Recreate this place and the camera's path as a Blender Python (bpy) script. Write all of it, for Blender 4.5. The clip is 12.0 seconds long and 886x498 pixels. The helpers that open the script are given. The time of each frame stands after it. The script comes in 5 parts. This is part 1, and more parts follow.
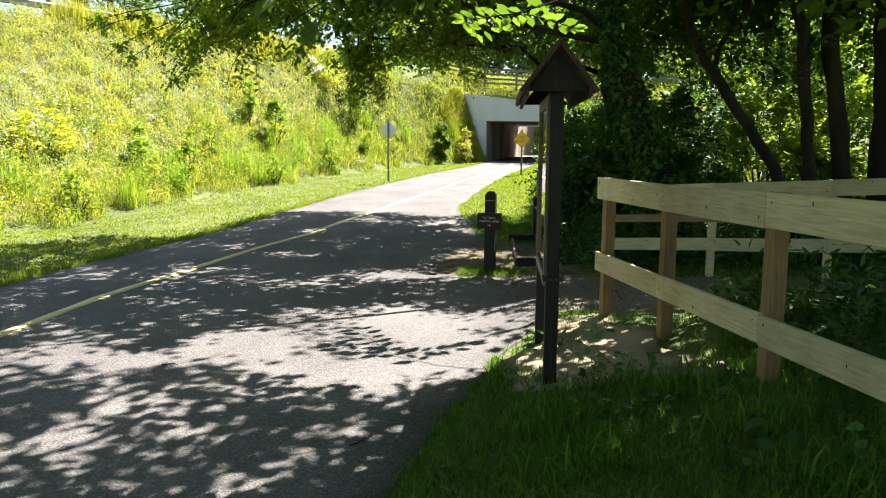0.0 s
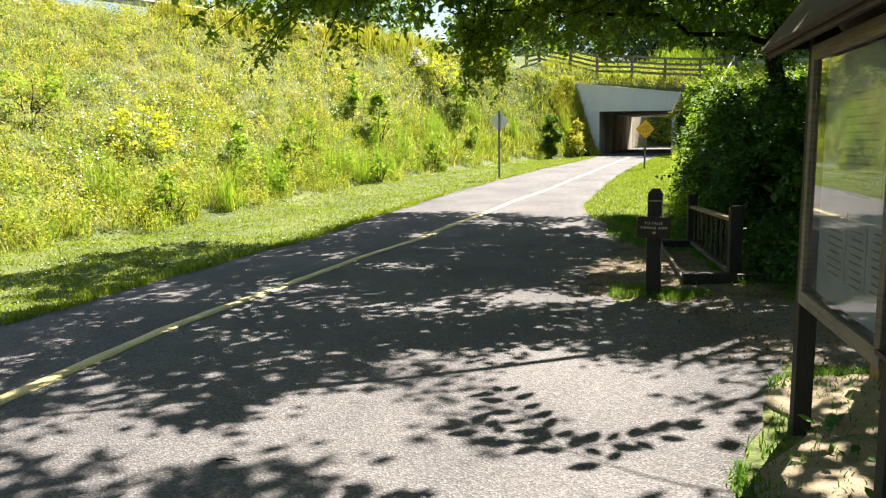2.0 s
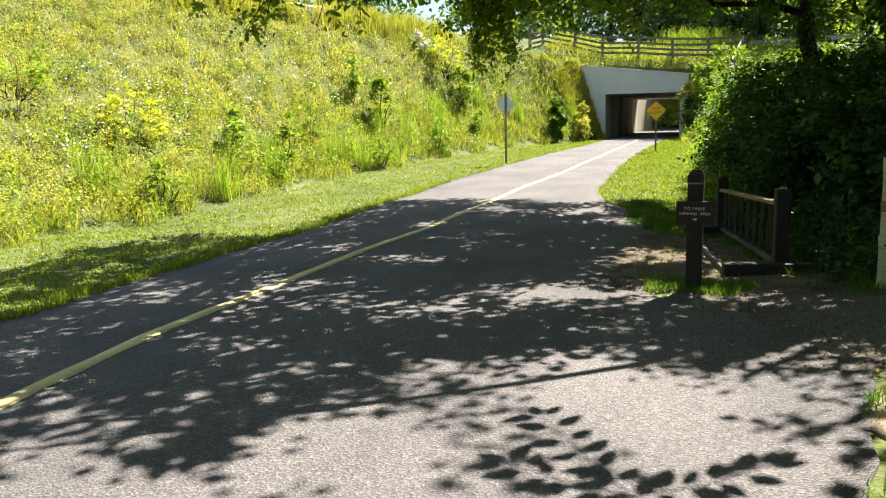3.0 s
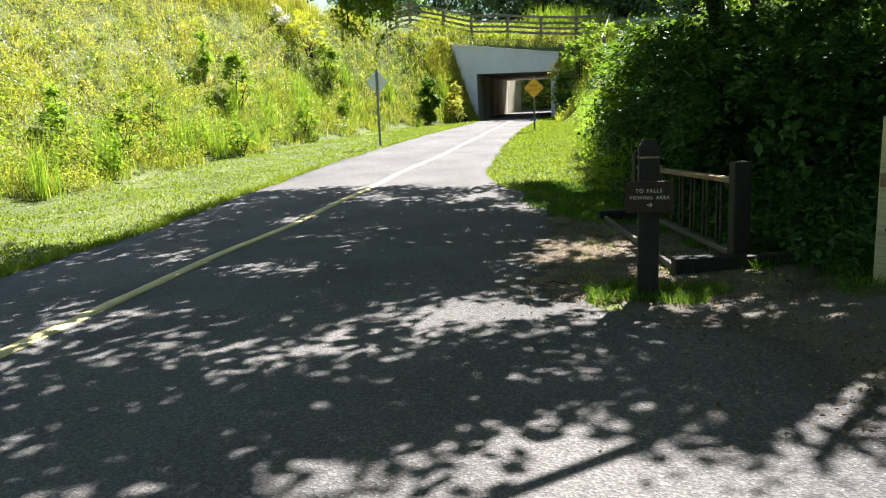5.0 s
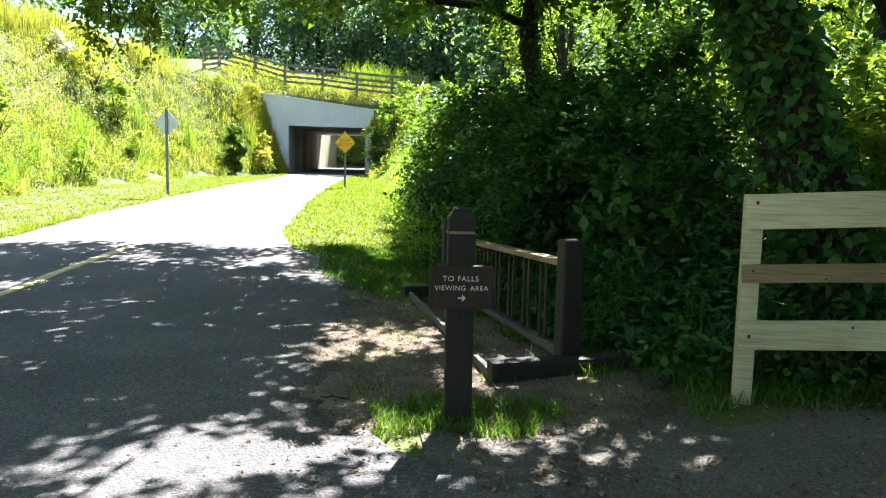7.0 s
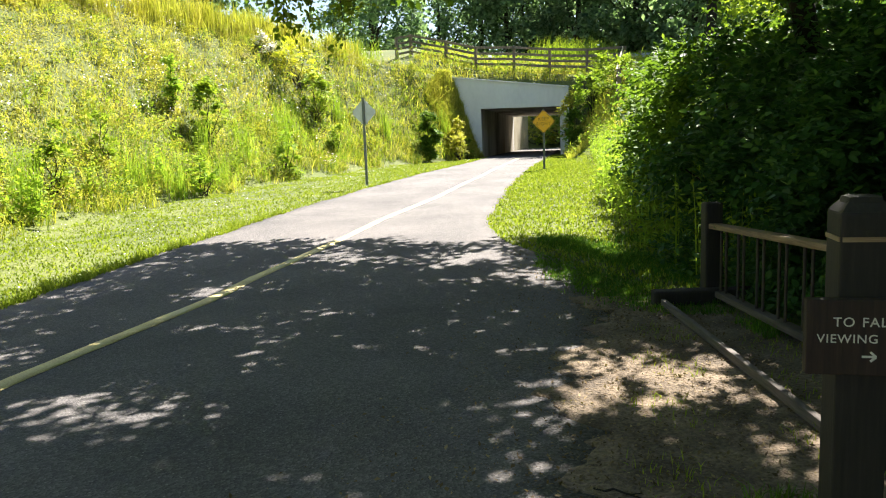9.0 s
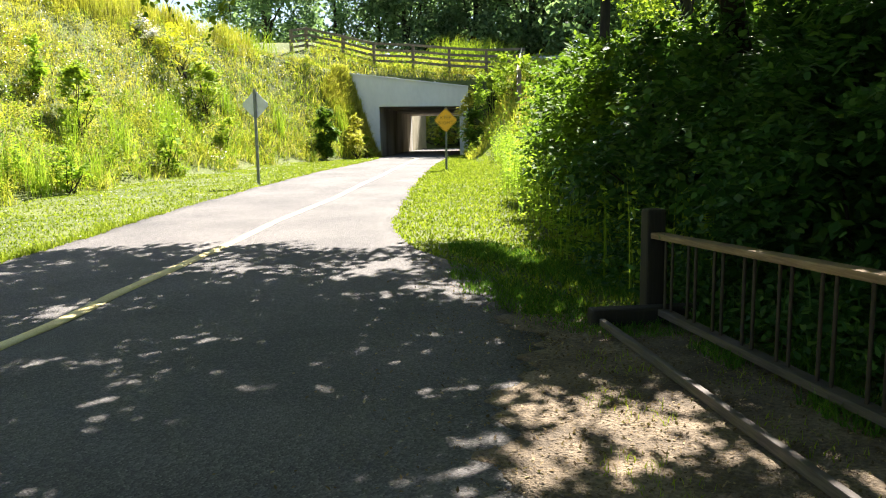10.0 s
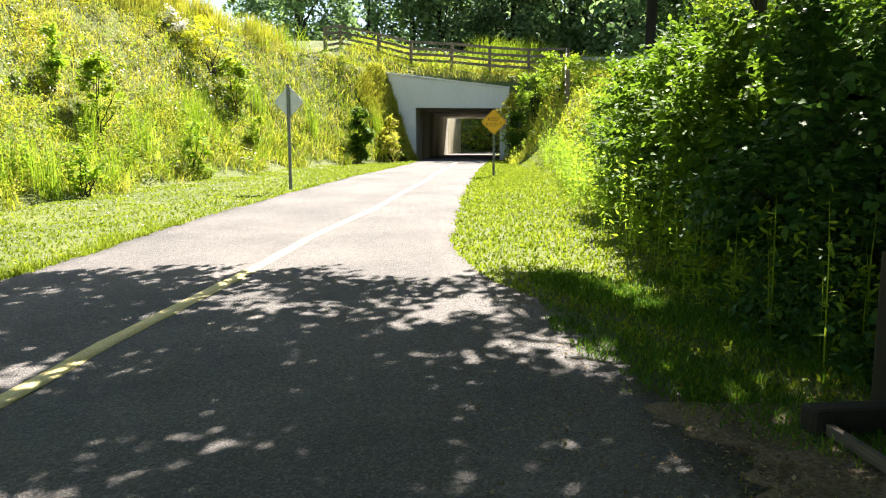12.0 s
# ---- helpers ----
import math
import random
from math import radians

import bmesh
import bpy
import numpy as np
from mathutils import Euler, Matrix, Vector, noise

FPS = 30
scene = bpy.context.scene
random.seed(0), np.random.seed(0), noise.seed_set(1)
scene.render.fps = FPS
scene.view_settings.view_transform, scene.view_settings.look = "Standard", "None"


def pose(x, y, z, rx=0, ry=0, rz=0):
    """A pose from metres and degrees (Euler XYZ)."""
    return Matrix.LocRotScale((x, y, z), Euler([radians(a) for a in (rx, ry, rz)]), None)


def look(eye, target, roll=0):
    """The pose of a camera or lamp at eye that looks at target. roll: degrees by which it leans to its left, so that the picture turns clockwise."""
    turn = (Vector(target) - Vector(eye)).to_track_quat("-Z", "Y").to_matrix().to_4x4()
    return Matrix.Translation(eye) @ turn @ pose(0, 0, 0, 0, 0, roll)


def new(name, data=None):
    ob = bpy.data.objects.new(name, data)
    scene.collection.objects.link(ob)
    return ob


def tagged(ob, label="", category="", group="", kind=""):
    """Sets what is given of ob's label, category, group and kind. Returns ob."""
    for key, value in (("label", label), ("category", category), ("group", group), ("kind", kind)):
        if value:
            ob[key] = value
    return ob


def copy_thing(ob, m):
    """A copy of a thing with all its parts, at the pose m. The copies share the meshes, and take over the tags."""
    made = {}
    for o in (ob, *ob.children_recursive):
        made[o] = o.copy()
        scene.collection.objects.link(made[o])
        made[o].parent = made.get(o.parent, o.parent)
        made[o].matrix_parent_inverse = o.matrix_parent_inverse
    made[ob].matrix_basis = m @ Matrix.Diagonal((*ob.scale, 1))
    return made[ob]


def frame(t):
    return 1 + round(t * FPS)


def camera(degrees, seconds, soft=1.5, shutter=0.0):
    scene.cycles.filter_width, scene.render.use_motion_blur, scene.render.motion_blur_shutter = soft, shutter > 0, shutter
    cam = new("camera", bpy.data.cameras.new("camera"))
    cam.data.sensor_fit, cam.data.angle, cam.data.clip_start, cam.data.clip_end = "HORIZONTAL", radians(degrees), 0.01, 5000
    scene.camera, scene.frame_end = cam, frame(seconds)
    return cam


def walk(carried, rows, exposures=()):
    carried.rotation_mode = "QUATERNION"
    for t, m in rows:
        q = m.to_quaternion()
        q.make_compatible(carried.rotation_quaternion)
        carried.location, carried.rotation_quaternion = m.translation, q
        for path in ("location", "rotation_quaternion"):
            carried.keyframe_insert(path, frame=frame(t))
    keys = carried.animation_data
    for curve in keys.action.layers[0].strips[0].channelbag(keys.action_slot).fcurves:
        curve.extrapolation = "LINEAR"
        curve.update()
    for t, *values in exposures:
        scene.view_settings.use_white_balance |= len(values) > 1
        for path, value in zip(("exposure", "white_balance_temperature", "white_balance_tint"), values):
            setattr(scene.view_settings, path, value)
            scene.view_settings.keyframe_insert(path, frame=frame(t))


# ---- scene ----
cam = camera(62.0, 12.0, soft=1.1)
PATH = [
    (0, (0.151, 0.499, 1.442), (-0.196, 2.449, 1.167), 0.4),
    (0.5, (-0.066, 0.951, 1.439), (-0.385, 2.906, 1.159), 0.1),
    (1, (-0.278, 1.406, 1.421), (-0.617, 3.355, 1.126), -0.1),
    (1.5, (-0.501, 1.845, 1.392), (-0.791, 3.801, 1.091), 0.2),
    (2, (-0.73, 2.512, 1.343), (-1.341, 4.395, 1.059), -0.8),
    (2.5, (-0.921, 2.927, 1.311), (-1.555, 4.8, 1.014), -1.4),
    (4.5, (-1.628, 4.574, 1.114), (-2.006, 6.502, 0.743), -2.3),
    (5, (-1.719, 5.178, 1.095), (-2.001, 7.124, 0.728), -2.5),
    (5.5, (-1.685, 5.706, 1.103), (-1.868, 7.671, 0.775), -1.7),
    (6, (-1.66, 6.142, 1.094), (-1.352, 8.102, 0.843), -0.3),
    (6.5, (-1.514, 6.484, 1.075), (-0.991, 8.405, 0.891), 2.1),
    (7, (-1.507, 6.831, 1.05), (-1.29, 8.806, 0.827), 1.2),
    (7.5, (-1.53, 7.226, 1.049), (-1.57, 9.21, 0.797), -1.6),
    (9.5, (-2.016, 8.787, 0.989), (-2.325, 10.745, 0.719), -1.8),
    (10, (-2.106, 9.285, 0.974), (-2.12, 11.266, 0.699), -0.9),
    (10.5, (-2.212, 9.73, 0.987), (-2.272, 11.707, 0.693), -0.7),
    (11, (-2.35, 10.251, 0.972), (-2.378, 12.227, 0.667), -0.9),
    (11.5, (-2.47, 10.704, 0.978), (-2.55, 12.679, 0.676), -0.6),
    (12, (-2.652, 11.163, 0.983), (-2.737, 13.144, 0.718), -0.1),
]

EXPOSURES = [(0, 2.18, 6600, 10), (1.5, 2.08, 6700, 10), (2.5, 1.85, 6750, 10), (4.5, 1.9, 6500, 10), (5.5, 2.05, 6050, 10), (6.3, 2.55, 6250, 10), (7.0, 2.68, 5950, 10), (7.5, 2.5, 6100, 10), (9.5, 2.05, 6700, 10), (10.5, 2.2, 6700, 10), (12, 2.13, 6850, 10)]
walk(cam, [(t, look(eye, target, roll)) for t, eye, target, roll in PATH], EXPOSURES)

# ---- light ----
SUN_TO = Vector((0.22, 0.60, 0.84)).normalized()
SUN_ELEV = math.asin(SUN_TO.z)
SUN_AZ = math.atan2(SUN_TO.x, SUN_TO.y)
world = bpy.data.worlds.new("sky")
scene.world = world
world.use_nodes = True
wn = world.node_tree
sky = wn.nodes.new("ShaderNodeTexSky")
sky.sky_type, sky.sun_disc = "NISHITA", False
sky.sun_elevation, sky.sun_rotation = SUN_ELEV, SUN_AZ
sky.air_density, sky.dust_density = 1.0, 1.0
wn.nodes["Background"].inputs["Strength"].default_value = 0.05
wn.links.new(sky.outputs[0], wn.nodes["Background"].inputs["Color"])
sun_data = bpy.data.lights.new("sun", "SUN")
sun_data.energy, sun_data.angle, sun_data.color = 5.0, radians(0.53), (1.0, 0.95, 0.86)
sun = new("sun", sun_data)
sun.matrix_world = look(SUN_TO * 60, (0, 0, 0))


# ---- materials ----
def node_mat(name):
    m = bpy.data.materials.new(name)
    m.use_nodes = True
    nt = m.node_tree
    return m, nt, nt.nodes["Principled BSDF"]


def coords(nt, scale=(1, 1, 1)):
    tc = nt.nodes.new("ShaderNodeTexCoord")
    mp = nt.nodes.new("ShaderNodeMapping")
    mp.inputs["Scale"].default_value = scale
    nt.links.new(tc.outputs["Object"], mp.inputs["Vector"])
    return mp.outputs["Vector"]


def noise_tex(nt, vec, scale, detail=4.0, rough=0.55):
    n = nt.nodes.new("ShaderNodeTexNoise")
    n.inputs["Scale"].default_value, n.inputs["Detail"].default_value, n.inputs["Roughness"].default_value = scale, detail, rough
    nt.links.new(vec, n.inputs["Vector"])
    return n.outputs["Fac"]


def ramp(nt, fac, stops):
    r = nt.nodes.new("ShaderNodeValToRGB")
    els = r.color_ramp.elements
    while len(els) < len(stops):
        els.new(0.5)
    for e, (p, c) in zip(els, stops):
        e.position, e.color = p, (*c, 1)
    nt.links.new(fac, r.inputs["Fac"])
    return r.outputs["Color"]


def mix(nt, fac, a, b, mode="MIX"):
    m = nt.nodes.new("ShaderNodeMix")
    m.data_type, m.blend_type = "RGBA", mode
    for sock, v in ((m.inputs[0], fac), (m.inputs[6], a), (m.inputs[7], b)):
        if isinstance(v, (int, float)):
            sock.default_value = v
        elif isinstance(v, tuple):
            sock.default_value = (*v, 1)
        else:
            nt.links.new(v, sock)
    return m.outputs[2]


def bump(nt, bsdf, height, strength=0.4, dist=0.01):
    b = nt.nodes.new("ShaderNodeBump")
    b.inputs["Strength"].default_value, b.inputs["Distance"].default_value = strength, dist
    nt.links.new(height, b.inputs["Height"])
    nt.links.new(b.outputs["Normal"], bsdf.inputs["Normal"])


def surface_mat(name, stops_big, stops_fine, big=0.6, fine=60.0, rough=0.85, relief=0.4, dist=0.01, stretch=(1, 1, 1), fine_mix=0.5):
    """Two scales of colour: blotches and grain, with a fine relief."""
    m, nt, b = node_mat(name)
    v = coords(nt, stretch)
    c1 = ramp(nt, noise_tex(nt, v, big, 5), stops_big)
    f = noise_tex(nt, v, fine, 3)
    c2 = ramp(nt, f, stops_fine)
    nt.links.new(mix(nt, fine_mix, c1, c2, "OVERLAY"), b.inputs["Base Color"])
    b.inputs["Roughness"].default_value = rough
    bump(nt, b, f, relief, dist)
    return m


def leaf_mat(name, dark, mid, light, trans=0.45, rough=0.6, patch=0.5, glow=0.22, sheen=0.2, blotch=((0.42, 0.44, 0.40), (0.62, 0.60, 0.50))):
    """Leaves: each island its own shade, with lighter and darker patches, some light passing through."""
    m, nt, b = node_mat(name)
    geo = nt.nodes.new("ShaderNodeNewGeometry")
    c = ramp(nt, geo.outputs["Random Per Island"], [(0.0, dark), (0.55, mid), (1.0, light)])
    big = ramp(nt, noise_tex(nt, coords(nt), patch, 3), [(0.3, blotch[0]), (0.7, blotch[1])])
    c = mix(nt, 0.6, c, big, "OVERLAY")
    nt.links.new(c, b.inputs["Base Color"])
    b.inputs["Roughness"].default_value = rough
    b.inputs["Specular IOR Level"].default_value = sheen
    tr = nt.nodes.new("ShaderNodeBsdfTranslucent")
    tc = mix(nt, 1.0, c, (1.0, 1.0, 0.6), "MULTIPLY")
    tc2 = mix(nt, glow, tc, (0.30, 0.42, 0.03))
    nt.links.new(tc2, tr.inputs["Color"])
    ms = nt.nodes.new("ShaderNodeMixShader")
    ms.inputs[0].default_value = trans
    nt.links.new(b.outputs[0], ms.inputs[1])
    nt.links.new(tr.outputs[0], ms.inputs[2])
    nt.links.new(ms.outputs[0], nt.nodes["Material Output"].inputs["Surface"])
    return m


def wood_mat(name, dark, mid, light, grain=(30, 30, 2.0), rough=0.75):
    m, nt, b = node_mat(name)
    v = coords(nt, grain)
    oi = nt.nodes.new("ShaderNodeObjectInfo")
    f = noise_tex(nt, v, 2.2, 6, 0.65)
    c = ramp(nt, f, [(0.28, dark), (0.5, mid), (0.75, light)])
    st = ramp(nt, noise_tex(nt, coords(nt), 3.0, 5), [(0.35, (0.36, 0.37, 0.34)), (0.65, (0.56, 0.55, 0.53))])
    c = mix(nt, 0.7, c, st, "OVERLAY")
    hv = nt.nodes.new("ShaderNodeHueSaturation")
    mr = nt.nodes.new("ShaderNodeMapRange")
    mr.inputs["To Min"].default_value, mr.inputs["To Max"].default_value = 0.82, 1.15
    nt.links.new(oi.outputs["Random"], mr.inputs["Value"])
    nt.links.new(mr.outputs[0], hv.inputs["Value"])
    nt.links.new(c, hv.inputs["Color"])
    nt.links.new(hv.outputs[0], b.inputs["Base Color"])
    b.inputs["Roughness"].default_value = rough
    bump(nt, b, f, 0.35, 0.004)
    return m


def plain_mat(name, color, rough=0.5, metal=0.0, var=0.12, scale=9.0):
    m, nt, b = node_mat(name)
    lo, hi = tuple(c * (1 - var) for c in color), tuple(min(1, c * (1 + var)) for c in color)
    nt.links.new(ramp(nt, noise_tex(nt, coords(nt), scale, 5), [(0.3, lo), (0.7, hi)]), b.inputs["Base Color"])
    b.inputs["Roughness"].default_value, b.inputs["Metallic"].default_value = rough, metal
    return m


def asphalt_mat():
    m, nt, b = node_mat("asphalt")
    v = coords(nt)
    base = ramp(nt, noise_tex(nt, v, 0.7, 6, 0.6), [(0.3, (0.098, 0.093, 0.097)), (0.7, (0.168, 0.155, 0.155))])
    vo = nt.nodes.new("ShaderNodeTexVoronoi")
    vo.inputs["Scale"].default_value = 82
    nt.links.new(v, vo.inputs["Vector"])
    stones = ramp(nt, vo.outputs["Color"], [(0.1, (0.16, 0.16, 0.17)), (0.6, (0.48, 0.475, 0.47)), (0.9, (0.88, 0.86, 0.83))])
    c = mix(nt, 0.58, base, stones, "OVERLAY")
    v2 = nt.nodes.new("ShaderNodeTexVoronoi")
    v2.inputs["Scale"].default_value = 26
    nt.links.new(v, v2.inputs["Vector"])
    chips = ramp(nt, v2.outputs["Distance"], [(0.10, (0.75, 0.75, 0.75)), (0.16, (0.0, 0.0, 0.0))])
    c = mix(nt, chips, c, (0.30, 0.285, 0.27))
    nt.links.new(c, b.inputs["Base Color"])
    b.inputs["Roughness"].default_value = 0.85
    b.inputs["Specular IOR Level"].default_value = 0.3
    bump(nt, b, vo.outputs["Distance"], 0.75, 0.008)
    return m


M_ASPHALT = asphalt_mat()
M_GRAVEL = surface_mat("packed_gravel", [(0.3, (0.095, 0.085, 0.075)), (0.7, (0.18, 0.155, 0.135))], [(0.34, (0.14, 0.13, 0.12)), (0.66, (0.84, 0.82, 0.79))], 1.1, 55, 0.9, 1.0, 0.02)
M_LITTER = surface_mat("leaf_litter_soil", [(0.3, (0.085, 0.064, 0.047)), (0.7, (0.26, 0.20, 0.145))], [(0.32, (0.12, 0.11, 0.10)), (0.68, (0.86, 0.83, 0.76))], 2.6, 48, 0.95, 1.0, 0.03)
M_PALESOIL = surface_mat("pale_trodden_soil", [(0.3, (0.19, 0.15, 0.10)), (0.7, (0.38, 0.31, 0.22))], [(0.3, (0.22, 0.21, 0.2)), (0.7, (0.75, 0.72, 0.66))], 1.8, 90, 0.95, 0.8, 0.012)
M_LINE = surface_mat("worn_yellow_paint", [(0.3, (0.55, 0.45, 0.19)), (0.7, (0.72, 0.61, 0.31))], [(0.35, (0.25, 0.25, 0.25)), (0.6, (0.62, 0.62, 0.62))], 2.0, 70, 0.7, 0.4, 0.004)
M_SOIL = surface_mat("grassy_soil", [(0.3, (0.065, 0.09, 0.018)), (0.7, (0.13, 0.15, 0.035))], [(0.3, (0.3, 0.3, 0.3)), (0.7, (0.65, 0.65, 0.6))], 0.5, 14, 0.95, 0.8, 0.05)
M_LAWN = leaf_mat("lawn_blade", (0.13, 0.20, 0.018), (0.25, 0.32, 0.035), (0.38, 0.42, 0.08), 0.45, 0.55, 0.9, 0.22, 0.15)
# darker copy of the lawn blade for grass that stands in shade
M_SHADEGRASS = leaf_mat("shade_toned_grass_blade", (0.035, 0.11, 0.013), (0.08, 0.20, 0.022), (0.17, 0.31, 0.045), 0.42, 0.5, 2.0, 0.1)
M_MEADOW = leaf_mat("meadow_blade", (0.31, 0.34, 0.050), (0.46, 0.455, 0.085), (0.64, 0.58, 0.20), 0.5, 0.6, 0.45, 0.18, 0.15, ((0.36, 0.41, 0.32), (0.70, 0.61, 0.46)))
M_LITTERLEAF = leaf_mat("dry_brown_leaf", (0.07, 0.045, 0.03), (0.17, 0.115, 0.07), (0.36, 0.27, 0.18), 0.15, 0.8)
M_STRAW = leaf_mat("dry_straw", (0.28, 0.25, 0.13), (0.42, 0.37, 0.21), (0.58, 0.52, 0.33), 0.3, 0.7)
M_FLOWER = plain_mat("white_wildflower", (0.80, 0.78, 0.74), 0.8)
M_YFLOWER = leaf_mat("yellow_green_bloom", (0.42, 0.46, 0.04), (0.58, 0.58, 0.05), (0.75, 0.70, 0.10), 0.4)
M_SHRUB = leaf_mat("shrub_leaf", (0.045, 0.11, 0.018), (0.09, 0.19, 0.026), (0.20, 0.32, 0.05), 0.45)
M_SAPLING = leaf_mat("sapling_leaf", (0.15, 0.27, 0.03), (0.26, 0.40, 0.05), (0.40, 0.52, 0.09), 0.6)
# hedge green with the shade already in it: darker and cooler
M_HEDGE = leaf_mat("shade_hedge_leaf", (0.025, 0.078, 0.024), (0.052, 0.145, 0.040), (0.13, 0.26, 0.07), 0.38, 0.5, 0.5, 0.06, 0.3)
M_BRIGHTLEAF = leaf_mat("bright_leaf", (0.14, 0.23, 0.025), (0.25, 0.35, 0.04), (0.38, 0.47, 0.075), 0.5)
M_CANOPY = leaf_mat("canopy_leaf", (0.035, 0.085, 0.014), (0.07, 0.15, 0.022), (0.13, 0.24, 0.036), 0.45, 0.5)
# far leaves: distance haze put into a paler, bluer green
M_HAZYLEAF = leaf_mat("haze_toned_far_leaf", (0.055, 0.115, 0.070), (0.17, 0.28, 0.19), (0.31, 0.43, 0.31), 0.6, 0.6, 0.25, 0.1, 0.1, ((0.25, 0.29, 0.30), (0.70, 0.68, 0.58)))
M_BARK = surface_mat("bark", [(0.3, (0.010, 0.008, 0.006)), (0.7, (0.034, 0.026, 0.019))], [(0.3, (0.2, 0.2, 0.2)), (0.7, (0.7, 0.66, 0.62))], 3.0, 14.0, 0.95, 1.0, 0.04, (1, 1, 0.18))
M_PALE = wood_mat("weathered_pine", (0.40, 0.34, 0.21), (0.58, 0.51, 0.34), (0.70, 0.63, 0.46), (2, 2, 34))
M_TAN = wood_mat("tan_post_wood", (0.17, 0.095, 0.040), (0.27, 0.165, 0.075), (0.36, 0.235, 0.12))
M_BROWN = wood_mat("dark_brown_stain", (0.009, 0.0075, 0.0065), (0.019, 0.0145, 0.012), (0.036, 0.027, 0.022))
M_RAILWOOD = wood_mat("worn_brown_rail", (0.17, 0.105, 0.06), (0.30, 0.195, 0.115), (0.44, 0.31, 0.20), (2, 2, 34))
M_OLDFENCE = wood_mat("grey_brown_old_board", (0.10, 0.08, 0.06), (0.19, 0.155, 0.12), (0.30, 0.185, 0.14), (2, 2, 34))
M_BARWOOD = wood_mat("dark_grey_worn_bar", (0.05, 0.04, 0.037), (0.095, 0.078, 0.072), (0.16, 0.13, 0.12), (2, 2, 34))
M_SIGNWOOD = wood_mat("red_brown_sign_board", (0.014, 0.008, 0.006), (0.030, 0.015, 0.011), (0.05, 0.027, 0.02))
M_KNOT = plain_mat("dark_knot", (0.07, 0.045, 0.03), 0.8)
M_CONC = surface_mat("grey_concrete", [(0.3, (0.62, 0.63, 0.645)), (0.7, (0.74, 0.745, 0.755))], [(0.3, (0.42, 0.42, 0.42)), (0.7, (0.58, 0.58, 0.57))], 0.45, 7.0, 0.85, 0.2, 0.01, (1, 1, 0.5))
# water stains, on a base darkened to dim the tunnel interior
M_STAINDIM = surface_mat("stained_dimmed_concrete", [(0.35, (0.17, 0.135, 0.10)), (0.65, (0.56, 0.51, 0.44))], [(0.3, (0.38, 0.37, 0.36)), (0.7, (0.62, 0.6, 0.57))], 0.9, 5.0, 0.9, 0.2, 0.01, (1, 1, 0.16))
M_TANCONC = surface_mat("tan_concrete", [(0.3, (0.30, 0.26, 0.19)), (0.7, (0.42, 0.38, 0.29))], [(0.3, (0.38, 0.37, 0.36)), (0.7, (0.62, 0.6, 0.57))], 0.9, 5.0, 0.9, 0.2, 0.01)
M_YELLOW = plain_mat("amber_sign_sheet", (0.78, 0.42, 0.02), 0.45, 0, 0.06)
M_BLACK = plain_mat("black_lettering", (0.30, 0.13, 0.01), 0.6)
M_WHITE = plain_mat("cream_lettering", (0.72, 0.68, 0.60), 0.7)
M_ALU = plain_mat("dull_aluminium_back", (0.62, 0.64, 0.66), 0.45, 0.3)
M_STEEL = plain_mat("green_grey_steel", (0.16, 0.18, 0.17), 0.55, 0.4, 0.25)
M_GALV = plain_mat("galvanised_rail", (0.34, 0.36, 0.37), 0.5, 0.6, 0.2)
M_IRON = plain_mat("dark_rod", (0.045, 0.033, 0.026), 0.6, 0.3, 0.3, 30)
M_PAPER = plain_mat("pale_notice_paper", (0.70, 0.71, 0.68), 0.8)
M_INK = plain_mat("grey_print", (0.30, 0.32, 0.33), 0.8)
M_ROOF = wood_mat("red_brown_shingle_board", (0.035, 0.019, 0.016), (0.065, 0.034, 0.027), (0.11, 0.062, 0.05))


def glass_mat():
    m, nt, b = node_mat("clear_glazing")
    b.inputs["Roughness"].default_value = 0.02
    b.inputs["IOR"].default_value = 1.5
    b.inputs["Transmission Weight"].default_value = 1.0
    return m


M_GLASS = glass_mat()


# ---- mesh helpers ----
def link_mesh(name, me, mat, parent=None, label=""):
    me.materials.append(mat)
    ob = new(name, me)
    if parent is not None:
        ob.parent = parent
    if label:
        ob["label"] = label
    return ob


def part(name, bm, mat, parent=None, label="", smooth=False):
    me = bpy.data.meshes.new(name)
    bmesh.ops.recalc_face_normals(bm, faces=bm.faces)
    bm.to_mesh(me)
    bm.free()
    if smooth:
        me.polygons.foreach_set("use_smooth", [True] * len(me.polygons))
    return link_mesh(name, me, mat, parent, label)


def raw(name, verts, faces, mat, parent=None, label="", smooth=False):
    """A mesh from arrays; all faces have the same number of corners."""
    verts, faces = np.asarray(verts, np.float32), np.asarray(faces, np.int32)
    me = bpy.data.meshes.new(name)
    n, k = faces.shape
    me.vertices.add(len(verts))
    me.vertices.foreach_set("co", verts.ravel())
    me.loops.add(n * k)
    me.loops.foreach_set("vertex_index", faces.ravel())
    me.polygons.add(n)
    me.polygons.foreach_set("loop_start", np.arange(0, n * k, k, dtype=np.int32))
    me.polygons.foreach_set("loop_total", np.full(n, k, np.int32))
    if smooth:
        me.polygons.foreach_set("use_smooth", np.ones(n, bool))
    me.update(calc_edges=True)
    me.validate()
    return link_mesh(name, me, mat, parent, label)


def empty(name, x, y, z, rz=0, label="", category="", group=""):
    ob = new(name)
    ob.matrix_basis = pose(x, y, z, 0, 0, rz)
    return tagged(ob, label, category, group)


